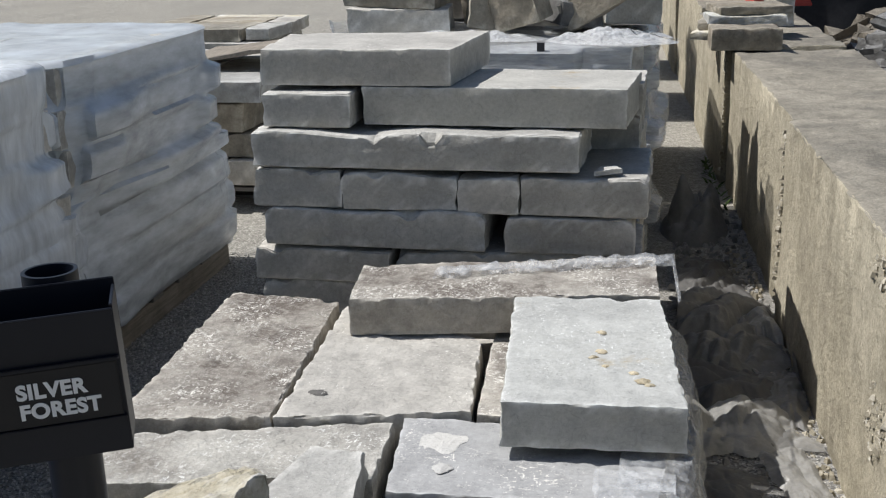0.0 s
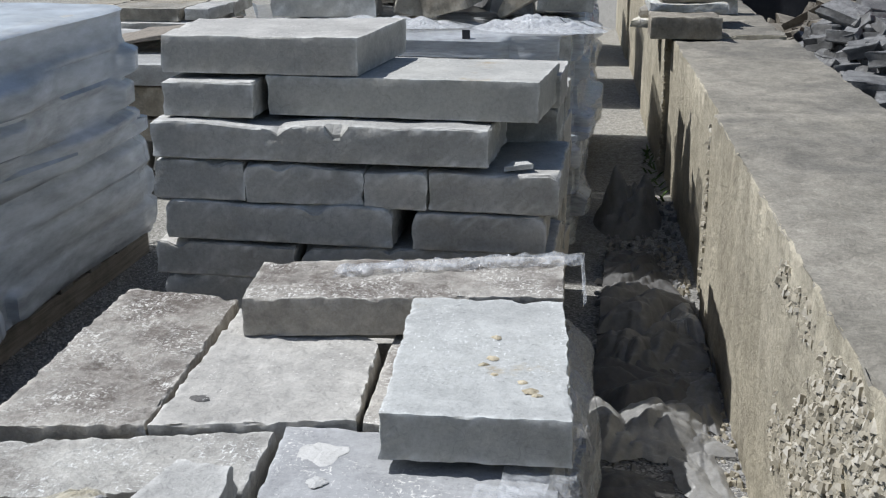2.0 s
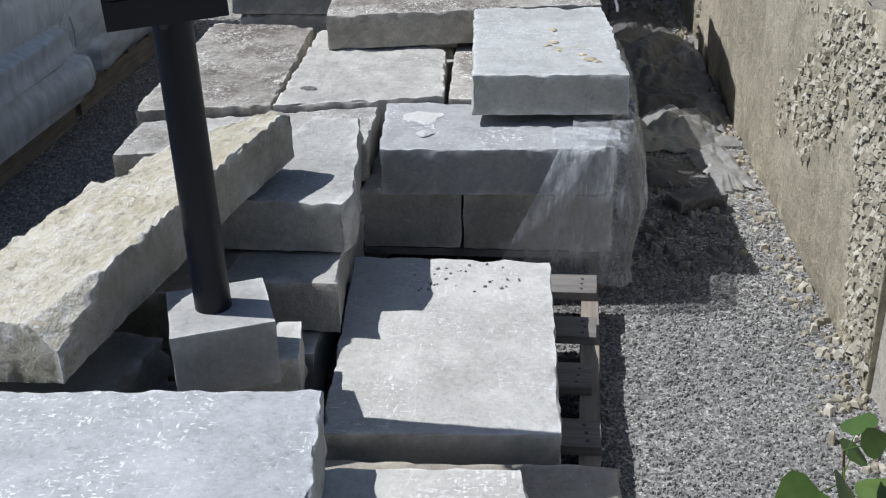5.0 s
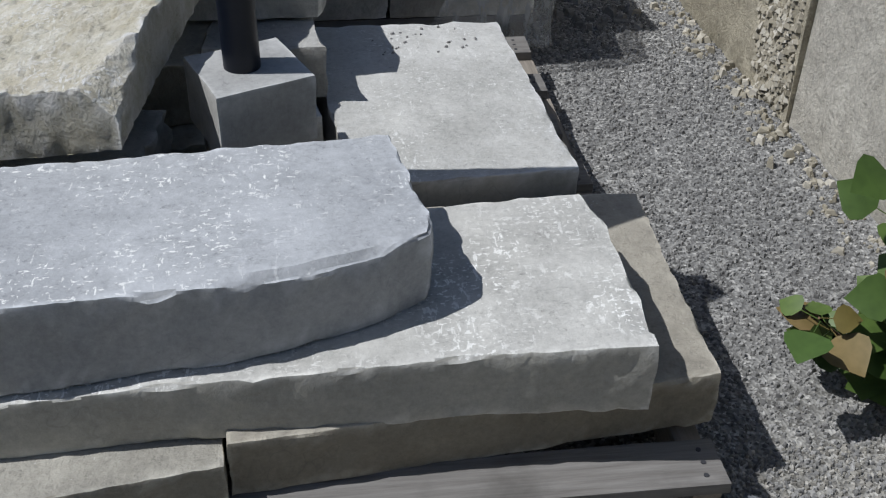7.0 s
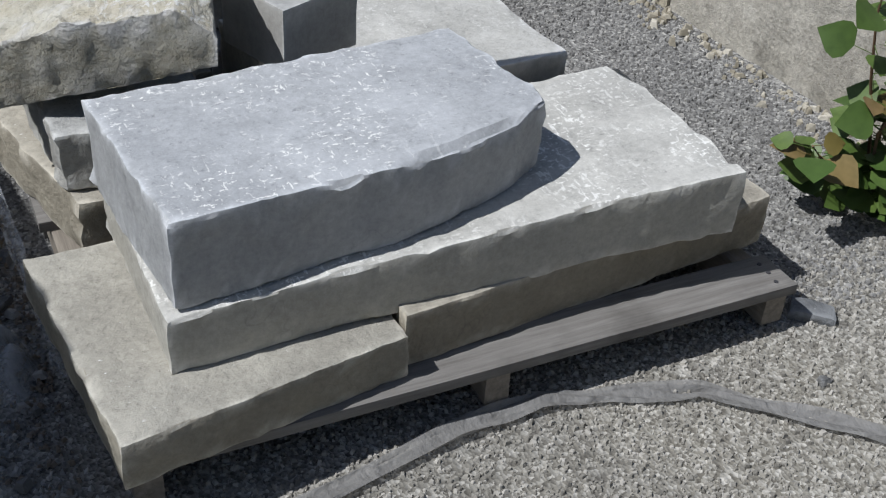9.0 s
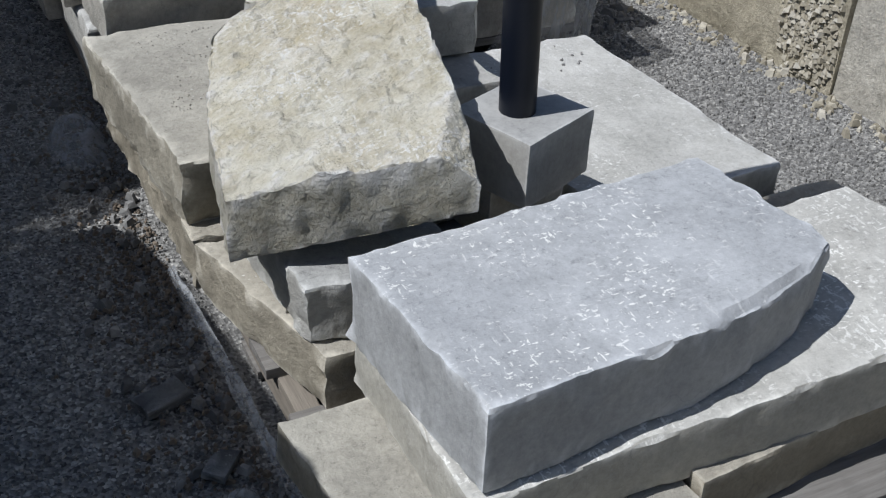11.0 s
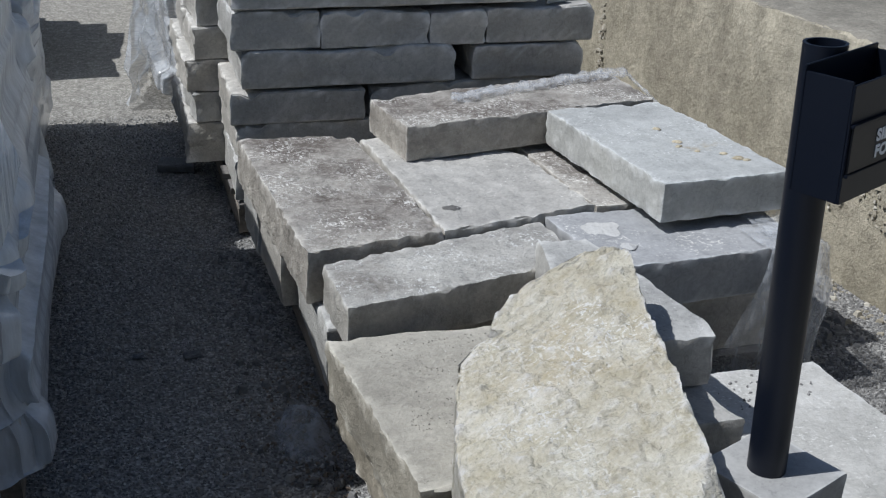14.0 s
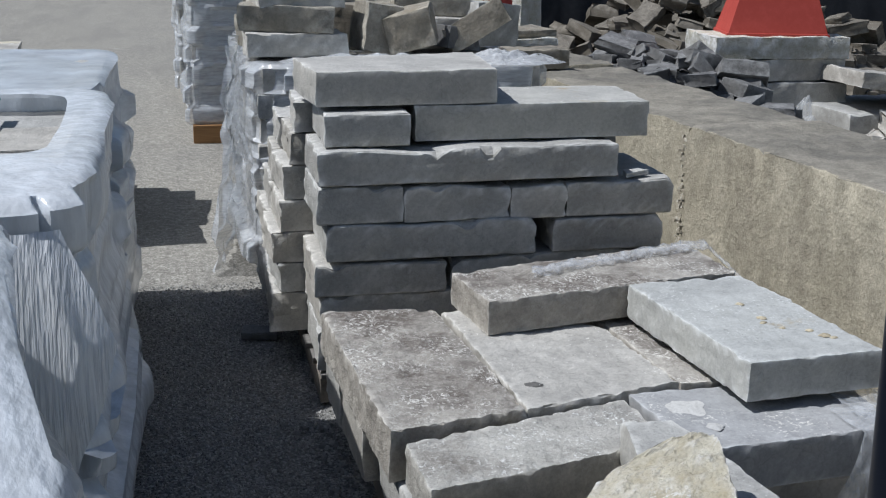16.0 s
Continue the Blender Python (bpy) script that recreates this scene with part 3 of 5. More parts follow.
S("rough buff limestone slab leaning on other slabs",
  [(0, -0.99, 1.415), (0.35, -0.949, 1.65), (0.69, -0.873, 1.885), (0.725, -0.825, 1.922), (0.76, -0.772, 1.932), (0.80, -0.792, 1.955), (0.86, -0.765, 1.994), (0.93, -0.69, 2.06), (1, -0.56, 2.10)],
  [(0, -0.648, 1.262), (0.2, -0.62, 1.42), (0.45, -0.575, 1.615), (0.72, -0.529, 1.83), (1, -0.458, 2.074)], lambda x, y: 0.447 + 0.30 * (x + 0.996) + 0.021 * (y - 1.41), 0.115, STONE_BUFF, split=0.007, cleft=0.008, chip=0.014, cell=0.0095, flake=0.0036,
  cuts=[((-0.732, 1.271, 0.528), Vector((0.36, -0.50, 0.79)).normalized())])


def sign():
    S("small sawn limestone chunk under the sign block", quad((-0.53, 1.44), (-0.338, 1.52), (-0.36, 1.66), (-0.55, 1.62)), 0.34, 0.118, STONE)
    v, f, c = lump(*quad((-0.507, 1.366), (-0.347, 1.436), (-0.41, 1.592), (-0.567, 1.526)), 0.463, 0.12, cell=0.05, split=0.004, cleft=0.001, chip=0.006)
    root = tagged(empty("sign_post", (-0.46, 1.485, 0.344)), "black metal sign box on a post set in a stone block", "sign post")
    obj("stone_base", v, f, SAWN, root, (c[0], c[1], 0.344), 35, "sawn grey limestone block")
    v, f = tube([(-0.467, 1.482, 0.44), (-0.483, 1.488, 1.166)], 0.0315, 24, caps=False)
    inner, g = tube([(-0.480, 1.487, 1.04), (-0.483, 1.488, 1.166)], 0.027, 24, caps=False)
    n = len(v)
    f += [tuple(n + k for k in reversed(q)) for q in g]
    f += [(24 + j, 24 + (j + 1) % 24, n + 24 + (j + 1) % 24, n + 24 + j) for j in range(24)]
    obj("post", v + inner, f, BLACK, root, (-0.467, 1.482, 0.44), 50)
    # open-topped folded sheet box in front of the post
    m = Matrix.Translation((-0.460, 1.4155, 0.983)) @ Matrix.Rotation(radians(24), 4, "Z") @ Matrix.Rotation(radians(-2.5), 4, "Y")
    w, d, h, t = 0.088, 0.039, 0.166, 0.0035

    def panel(name, x0, x1, y0, y1, z0, z1, mat=BLACK, label=""):
        bm = bmesh.new()
        bmesh.ops.create_cube(bm, size=1)
        for q in bm.verts:
            q.co = Vector(((x0 + x1) / 2 + q.co.x * (x1 - x0), (y0 + y1) / 2 + q.co.y * (y1 - y0), (z0 + z1) / 2 + q.co.z * (z1 - z0)))
        bmesh.ops.bevel(bm, geom=bm.edges[:], offset=0.0009, segments=2, affect="EDGES")
        bm.transform(m)
        me = bpy.data.meshes.new(name)
        bm.to_mesh(me)
        bm.free()
        me.materials.append(mat)
        ob = new(name, me)
        ob.parent = root
        ob.location = -root.matrix_basis.translation
        if label:
            ob["label"] = label
        return ob

    panel("front_panel", -w, w, -d, -d + t, 0, h)
    panel("back_panel", -w, w, d - t, d, 0, h + 0.012)
    panel("side_panel", -w, -w + t, -d + t, d - t, 0, h + 0.004)
    panel("side_panel", w - t, w, -d + t, d - t, 0, h + 0.004)
    panel("bottom_panel", -w + t, w - t, -d + t, d - t, 0, t)
    insert = panel("name_card", -w + 0.004, w - 0.004, -d - 0.0035, -d - 0.0003, 0.044, 0.108, BLACK_SHEET, "dark name card with white lettering")
    panel("card_rail", -w + 0.001, w - 0.001, -d - 0.006, -d - 0.0003, 0.039, 0.0435)
    panel("card_rail", -w + 0.001, w - 0.001, -d - 0.006, -d - 0.0003, 0.1085, 0.113)
    for text, x, z in (("SILVER", 0.021, 0.0775), ("FOREST", 0.028, 0.0545)):
        cu = bpy.data.curves.new("lettering", "FONT")
        cu.body, cu.size, cu.extrude, cu.offset, cu.align_x = text, 0.0235, 0.0004, 0.0010, "CENTER"
        cu.space_character = 1.06
        tmp = new("lettering_source", cu)
        me = bpy.data.meshes.new_from_object(tmp.evaluated_get(bpy.context.evaluated_depsgraph_get()))
        bpy.data.objects.remove(tmp)
        me.transform(m @ Matrix.Translation((x - 0.008, -d - 0.0042, z)) @ Matrix.Rotation(radians(90), 4, "X"))
        me.materials.clear()
        me.materials.append(WHITE)
        lt = new("lettering", me)
        lt.parent = root
        lt.location = -root.matrix_basis.translation
        lt["label"] = "white printed letters"
    v, f = tube([(-0.478, 1.445, 0.963), (-0.48, 1.485, 0.963)], 0.007, 8)
    obj("bolt", v, f, STRAP, root, (-0.478, 1.445, 0.963))


sign()

# ---- middle stack ----
random.seed(8)
for x0, x1, y0, y1 in ((-1.0, -0.72, 2.46, 2.9), (-0.71, -0.40, 2.44, 2.9), (-0.385, -0.137, 2.425, 2.85), (-0.127, 0.24, 2.425, 2.85), (-1.04, -0.6, 2.92, 3.25), (-0.58, -0.1, 2.88, 3.25), (-0.08, 0.25, 2.88, 3.3), (-1.05, -0.5, 3.27, 3.56), (-0.48, 0.22, 3.3, 3.57)):
    S("grey limestone slab in the bottom course", rect(x0, x1, y0, y1, 0.006), 0.283, 0.155)
S("lichen-stained limestone slab with pale flaking bed", quad((-1.025, 2.595), (-0.668, 2.66), (-0.728, 3.465), (-1.075, 3.495)), 0.424, 0.135, STONE_DIRTY, split=0.010, cell=0.014, flake=0.0018, chip=0.012)
PITTED = S("grey limestone slab with a small dark pit", quad((-0.662, 2.665), (-0.218, 2.765), (-0.262, 3.22), (-0.70, 3.46)), 0.42, 0.125, STONE, split=0.010, cell=0.014, flake=0.0018, chip=0.012)
S("narrow stained limestone slab between larger slabs", quad((-0.205, 2.77), (0.2, 2.78), (0.2, 3.5), (-0.25, 3.5)), 0.41, 0.118, STONE_DIRTY)
S("long stained limestone slab at the end of the pallet", quad((-0.984, 2.323), (-0.375, 2.455), (-0.388, 2.712), (-0.992, 2.57)), 0.404, 0.108, STONE_SPECKLED, cell=0.014, flake=0.0016, chip=0.011)
SCRAPED = S("grey limestone slab with a white scraped patch", quad((-0.328, 2.386), (0.215, 2.42), (0.25, 2.76), (-0.368, 2.735)), 0.408, 0.12, STONE_BLUE, cell=0.016, flake=0.0012, chip=0.011)
S("stained limestone slab lying on the upper course", quad((-0.622, 3.195), (0.207, 3.30), (0.186, 3.63), (-0.66, 3.50)), lambda x, y: 0.526 + 0.022 * (x + 0.62), 0.105, STONE_DIRTY, cell=0.016, flake=0.0016, chip=0.011)
RUSTY = S("pale limestone slab with rusty brown stains", quad((-0.118, 2.568), (0.272, 2.592), (0.208, 3.268), (-0.173, 3.24)), 0.54, 0.105, STONE_RUST, split=0.009, cell=0.016, flake=0.001, chip=0.011)



def blot(slab, x, y, rx, ry, mat, name, label, seed):
    """A thin irregular patch lying on a slab's bed."""
    o = slab.location
    near = sorted(slab.data.vertices, key=lambda q: (q.co.x + o.x - x) ** 2 + (q.co.y + o.y - y) ** 2 - 0.5 * q.co.z)[:6]
    z = max(q.co.z for q in near) + o.z + 0.001
    n = 26
    verts = [(x, y, z + 0.001)]
    for ring, k in ((0, 0.6), (1, 1.0)):
        for i in range(n):
            a = 2 * math.pi * i / n
            r = k * (1 + 0.45 * nz(math.cos(a) * 1.6 + seed, math.sin(a) * 1.6, seed) + 0.2 * nz(math.cos(a) * 5, math.sin(a) * 5, seed))
            verts.append((x + rx * r * math.cos(a), y + ry * r * math.sin(a), z + (0.001 if ring == 0 else -0.0025)))
    faces = [(0, 1 + i, 1 + (i + 1) % n) for i in range(n)]
    faces += [(1 + i, 1 + n + i, 1 + n + (i + 1) % n, 1 + (i + 1) % n) for i in range(n)]
    return obj(name, verts, faces, mat, slab, (x, y, z), 60, label)


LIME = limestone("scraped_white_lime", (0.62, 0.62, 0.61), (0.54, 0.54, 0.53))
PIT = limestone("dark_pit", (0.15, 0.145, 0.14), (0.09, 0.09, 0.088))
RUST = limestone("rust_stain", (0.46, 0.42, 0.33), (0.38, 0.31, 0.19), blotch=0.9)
blot(SCRAPED, -0.255, 2.62, 0.055, 0.05, LIME, "scraped_patch", "white scraped patch", 3)
blot(SCRAPED, -0.235, 2.50, 0.022, 0.02, LIME, "scraped_patch", "white scraped patch", 5)
blot(PITTED, -0.60, 2.815, 0.026, 0.017, PIT, "pit", "small dark pit", 7)
for x, y, r in ((0.075, 2.88, 0.02), (0.06, 2.84, 0.014), (0.155, 2.76, 0.016), (0.175, 2.72, 0.024), (0.19, 2.70, 0.015), (0.07, 3.0, 0.018), (0.09, 2.79, 0.012)):
    blot(RUSTY, x, y, r * 0.75, r * 0.6, RUST, "rust_stain", "rusty brown stain", x * 90)

# ---- tall stack ----
random.seed(21)
Y0 = 3.70
for x0, x1, z0, z1, dy, dep in (
        (-1.05, -0.30, 0.135, 0.284, 0.03, 0.4), (-0.28, 0.13, 0.135, 0.284, 0.03, 0.4),
        (-1.045, -0.40, 0.288, 0.398, 0.015, 0.4), (-0.385, 0.125, 0.288, 0.398, 0.01, 0.4),
        (-1.065, -0.625, 0.402, 0.516, 0.0, 0.42), (-0.612, 0.14, 0.402, 0.516, 0.015, 0.42),
        (-1.022, -0.33, 0.520, 0.638, 0.0, 0.4), (-0.262, 0.118, 0.520, 0.634, 0.0, 0.42),
        (-1.056, -0.777, 0.644, 0.768, 0.0, 0.36), (-0.768, -0.412, 0.642, 0.762, 0.005, 0.36), (-0.405, -0.226, 0.640, 0.758, 0.0, 0.36), (-0.216, 0.156, 0.638, 0.756, 0.0, 0.46),
        (-1.06, -0.035, 0.772, 0.886, 0.0, 0.36)):
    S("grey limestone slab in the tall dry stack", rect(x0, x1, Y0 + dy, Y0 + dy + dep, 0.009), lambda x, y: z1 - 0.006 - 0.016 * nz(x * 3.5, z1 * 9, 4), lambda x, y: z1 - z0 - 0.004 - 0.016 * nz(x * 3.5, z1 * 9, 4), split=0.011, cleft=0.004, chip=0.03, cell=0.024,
      cuts=[((xe + k * 0.022, Y0 + dy + 0.0, z1 + 0.002), Vector((-k * 0.6, -0.25, 0.75)).normalized()) for xe, k in ((x0, 1), (x1, -1))])
S("short rounded limestone block in the dry stack", quad((-1.025, 3.735), (-0.748, 3.735), (-0.75, 4.06), (-1.02, 4.08)), 0.994, 0.106, STONE, chip=0.02)
S("long grey limestone slab near the top of the stack", quad((-0.72, 3.795), (0.09, 3.79), (0.122, 4.18), (-0.70, 4.2)), 1.008, 0.118, STONE_RUST, chip=0.006)
S("pale limestone slab on top of the stack", [(0, -1.045, 3.79), (1, -1.075, 4.2)], [(0, -0.445, 3.80), (1, -0.40, 4.31)], 1.122, 0.112, STONE, chip=0.008)
z = 0.135
for i, h in enumerate((0.15, 0.112, 0.116, 0.116, 0.122, 0.118, 0.11)):
    off = -0.03 + 0.022 * max(0, i - 2) + random.uniform(-0.02, 0.02)
    y = 4.14
    for depth in ((0.34, 0.36) if i < 4 else (0.36, 0.28) if i < 6 else (0.3,)):
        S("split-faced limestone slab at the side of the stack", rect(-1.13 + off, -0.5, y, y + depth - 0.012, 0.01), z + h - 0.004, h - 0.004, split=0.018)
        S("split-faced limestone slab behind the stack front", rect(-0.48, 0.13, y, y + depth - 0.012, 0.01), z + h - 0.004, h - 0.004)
        y += depth
    z += h
v, f, c = lump(*quad((0.0, 3.73), (0.085, 3.74), (0.06, 3.79), (0.015, 3.80)), lambda x, y: 0.776 + 0.12 * (x - 0.04), 0.014, cell=0.03, split=0.006, cleft=0.002, chip=0.003)
tagged(obj("stone_flake", v, f, STONE, None, (0.04, 3.76, 0.757), 30), "thin broken limestone flake on a ledge", "stone flake")


# ---- wrapped pallets beside the aisle ----
def wrapped(label, x0, x1, y0, y1, top, seed, mat=WRAP, opening=None, courses=7, group="shrink-wrapped pallets", bulge=0.03, foot=0.0, pleat=0.0):
    """A pallet of stones under stretch wrap: the wrap follows the uneven courses."""
    random.seed(seed)
    cx, cy = (x0 + x1) / 2, (y0 + y1) / 2
    root = tagged(empty("wrapped_pallet", (cx, cy, 0)), label, "wrapped pallet", group)
    z = 0.125
    h = (top - z) / courses
    ext = []
    for i in range(courses):
        e = [random.uniform(0, bulge) for _ in range(4)]
        ext.append((x0 + e[0], x1 - e[1], y0 + (e[2] if not foot or i > 3 else -foot), y1 - (e[3] if not foot or i > 3 else 0)))
        xm = cx + random.uniform(-0.15, 0.15)
        a, b, c, d = ext[-1]
        hole = 0.05 if opening and i == courses - 1 else 0.0
        for xa, xb in ((a + 0.02, xm), (xm + 0.01, b - 0.02)):
            yc = c + 0.02
            while yc < d - 0.1:
                dep = min(random.uniform(0.25, 0.45), d - 0.02 - yc)
                stone("", *rect(xa, xb, yc, yc + dep - 0.01, 0.004), z + h - 0.004 - random.uniform(0, hole), h - 0.006 - hole, STONE, root, name="stone_block", cell=0.09)
                yc += dep
        z += h
    for yb in [y0 + 0.03 + i * (y1 - y0 - 0.16) / 5 for i in range(6)]:
        board("deck_board", x0 + 0.03, x1 - 0.03, yb, yb + 0.095, 0.1, 0.12, WOOD_X, root)
    for xb in (x0 + 0.04, cx, x1 - 0.09):
        board("stringer", xb, xb + 0.045, y0 + 0.03, y1 - 0.03, 0.0, 0.098, WOOD_Y, root)
    # the wrap: rings round the courses, then the top drawn in
    ns, nh = 230, 84
    verts, faces = [], []
    s = seed * 3.7

    def ring(zz, inset):
        k = (zz - 0.125) / h - 0.5
        i0 = max(0, min(courses - 1, math.floor(k)))
        i1 = max(0, min(courses - 1, i0 + 1))
        t = min(1, max(0, k - i0))
        t = t * t * (3 - 2 * t)
        e = [ext[i0][j] + (ext[i1][j] - ext[i0][j]) * t for j in range(4)]
        return e[0] - 0.022 + inset, e[1] + 0.022 - inset, e[2] - 0.022 + inset * (2.6 if opening else 1), e[3] + 0.022 - inset

    levels = [(0.122 + (top + 0.008 - 0.122) * i / nh, 0.0) for i in range(nh)] + [(top + 0.008, 0.012), (top + 0.012, 0.04), (top + 0.012, 0.07), (top + 0.01, 0.095), (top + 0.006, 0.12)]
    if not opening:
        levels += [(top + 0.006, 0.18), (top + 0.006, 0.24), (top + 0.004, 0.32), (top + 0.004, 0.45)]
    for zz, inset in levels:
        a, b, c, d = ring(zz, inset)
        rx, ry, mx, my = (b - a) / 2, (d - c) / 2, (a + b) / 2, (c + d) / 2
        for j in range(ns):
            th = 2 * math.pi * j / ns
            ct, st = math.cos(th), math.sin(th)
            p = 0.24 if zz > 0.6 else 0.12
            x = mx + rx * math.copysign(abs(ct) ** p, ct)
            y = my + ry * math.copysign(abs(st) ** p, st)
            n = 0.022 * nz(x * 2.6 + s, y * 2.6, zz * 2.6) - 0.010 * abs(nz(x * 6, y * 6 + s, zz * 5)) + 0.004 - 0.006 * abs(nz(x * 9 + s, y * 9 + zz * 4, zz * 6))
            if pleat and inset == 0:
                n += pleat * (1.6 * abs(nz(x * 9 + zz * 1.1, y * 9 - zz * 0.8, s)) - 0.4 + 0.5 * abs(nz(x * 27 + zz * 2, y * 27, s)))
            g = 0.022 * nz(x * 2.6, y * 2.6, s) + 0.006 * nz(x * 9 + y * 4, y * 3, s) if inset > 0 else 0.0
            row = int(max(0, min(courses - 1, (zz - 0.125) / h)))
            fz = ((zz - 0.125) / h) % 1.0
            q = th * 2.1 + row * 1.7
            fq = q % 1.0
            soft = min(1, 9 * min(fq, 1 - fq)) * min(1, 5 * min(fz, 1 - fz))
            soft = soft * soft * (3 - 2 * soft)
            n += (0.075 * noise.cell((math.floor(q) + 0.5, row + 0.5, s)) - 0.012) * soft * (inset == 0)
            n = max(n, -0.016)
            l = math.hypot(x - mx, y - my) or 1
            verts.append((x + n * (x - mx) / l, y + n * (y - my) / l, zz + g + 0.03 * nz(th * 2, s, 0) * (zz < 0.13)))
    for i in range(len(levels) - 1):
        for j in range(ns):
            k = (j + 1) % ns
            faces.append((i * ns + j, i * ns + k, (i + 1) * ns + k, (i + 1) * ns + j))
    if not opening:
        faces.append(tuple((len(levels) - 1) * ns + j for j in range(ns)))
    obj("stretch_wrap", verts, faces, mat, root, (cx, cy, 0), 50, "bluish milky stretch wrap")
    return root


L0 = wrapped("pallet of stone under streaked milky stretch wrap", -2.76, -1.675, 0.66, 2.13, 1.10, 29, WRAP_TAUT, courses=7, bulge=0.05, pleat=0.016)
L0.rotation_euler = (0, 0, radians(8.6))
L1 = wrapped("pallet of stone under milky blue stretch wrap with an open top", -2.72, -1.645, 2.30, 3.69, 1.09, 31, WRAP_STREAK, opening=True, bulge=0.06, foot=0.05, pleat=0.012)


def film_flap(u, v):
    """Loose outer turn of film pulled taut down the near end of the open-topped pallet."""
    z = 1.03 - 0.93 * v
    edge = -1.70 + 0.10 * min(1, v / 0.22) - 0.12 * max(0, min(1, (v - 0.22) / 0.34)) + 0.02 * nz(v * 7, 3, 1)
    x = edge - (1 - u) * 0.62
    pleat = 0.016 * abs(nz(x * 16 + z * 3, z * 1.2, 2)) + 0.007 * abs(nz(x * 46 + z * 4, z * 1.5, 6))
    return x, 2.195 - 0.045 * math.sin(math.pi * min(1, v * 1.3)) + 0.06 * (1 - v) ** 4 - pleat + 0.03 * max(0, u - 0.9) * 10, z


v, f, c = lump(*quad((-2.0, 2.42), (-1.965, 2.42), (-1.945, 3.46), (-1.98, 3.46)), 1.105, 0.006, cell=0.2, split=0.001, cleft=0.003, chip=0.001)
obj("strap", v, f, STRAP_GREEN, L1, (c[0], c[1], 1.095), 40, "green plastic strap")
wrapped("pallet of stone fully wrapped in milky stretch film", -2.78, -1.66, 3.71, 5.08, 1.06, 47, bulge=0.07, foot=0.04)


# ---- dry stacks behind the wrapped row ----
def dry_stack(label, x0, x1, y0, y1, heights, seed, mats, group, base=0.0):
    """Rough stones piled in courses, each a thing of its own."""
    random.seed(seed)
    z = base
    for h in heights:
        x = x0 + random.uniform(-0.04, 0.08)
        while x < x1 - 0.12:
            w = min(random.uniform(0.25, 0.6), x1 + random.uniform(-0.05, 0.06) - x)
            y = y0 + random.uniform(-0.05, 0.08)
            while y < y1 - 0.15:
                d = min(random.uniform(0.3, 0.55), y1 - y)
                stone(label, *rect(x, x + w - 0.02, y, y + d - 0.02, 0.02), z + h - 0.003, h * random.uniform(0.86, 0.97) , random.choice(mats), name="field_stone", group=group, cell=0.07, split=0.02, chip=0.014)
                y += d
            x += w
        z += h


pallet("old wooden pallet under rough stones", -2.8, -1.8, 5.95, 7.3, 0.12, 6)
dry_stack("rough brown-grey building stone on a pallet", -2.8, -1.82, 5.95, 7.25, (0.15, 0.13, 0.16, 0.12), 61, (STONE, STONE, STONE_FIELD), "rough stones on the far pallet", 0.122)
pallet("old wooden pallet under thin stones", -3.5, -2.5, 8.1, 9.3, 0.12, 6)
dry_stack("thin tan wall stone piled on a pallet", -3.5, -2.5, 8.1, 9.2, (0.08, 0.07, 0.09, 0.08, 0.09, 0.08, 0.09), 67, (STONE_FIELD, STONE_BUFF, STONE), "thin stones on the far pallet", 0.122)
v, f, c = lump(*quad((-2.5, 6.2), (-1.9, 6.3), (-1.86, 6.9), (-2.45, 6.95)), lambda x, y: 0.76 + 0.14 * (x + 2.2), 0.02, cell=0.1, split=0.01, cleft=0.012, chip=0.006)
tagged(obj("timber_sheet", v, f, WOOD_Y, None, (c[0], c[1], 0.72), 40), "grey-brown weathered sheet lying on rough stones", "wood sheet")

# ---- wrapped stack behind the tall one, with loose stones on it ----
D = wrapped("pallet of flagstone in clear torn stretch film", -1.16, 0.14, 5.03, 6.3, 0.98, 71, WRAP_MILD, courses=8, group="pallets in clear film")
wrapped("pallet of flagstone in cloudy stretch film", -1.1, 0.12, 6.42, 7.75, 0.93, 73, WRAP_MILD, courses=8, group="pallets in clear film")
for x in (-0.78, -0.31):
    v, f, c = lump(*quad((x, 4.985), (x + 0.028, 4.985), (x + 0.03, 4.992), (x, 4.992)), 1.0, 0.85, cell=0.1, split=0.003, cleft=0.001, chip=0.001)
    obj("strap", v, f, STRAP, D, (c[0], c[1], 0.15), 40, "dark steel strap")


def boulder(label, cx, cy, base, w, d, h, turn=0.0, tilt=0.0, lean=0.0, mat=None, name="field_stone", group="", split=0.022, cell=0.05):
    """A loose rough stone, turned and tilted, its lowest point on base."""
    v, f, _ = lump(*quad((-w / 2, -d / 2), (w / 2, -d / 2), (w * 0.46, d / 2), (-w * 0.48, d / 2)), h, h, cell=cell, split=split, cleft=0.012, chip=0.016)
    m = Euler((radians(tilt), radians(lean), radians(turn))).to_matrix()
    pts = [m @ Vector(p) for p in v]
    low = min(p.z for p in pts)
    pts = [(p.x + cx, p.y + cy, p.z - low + base) for p in pts]
    return tagged(obj(name, pts, f, mat or STONE, None, (cx, cy, base), 35), label, "stone", group)


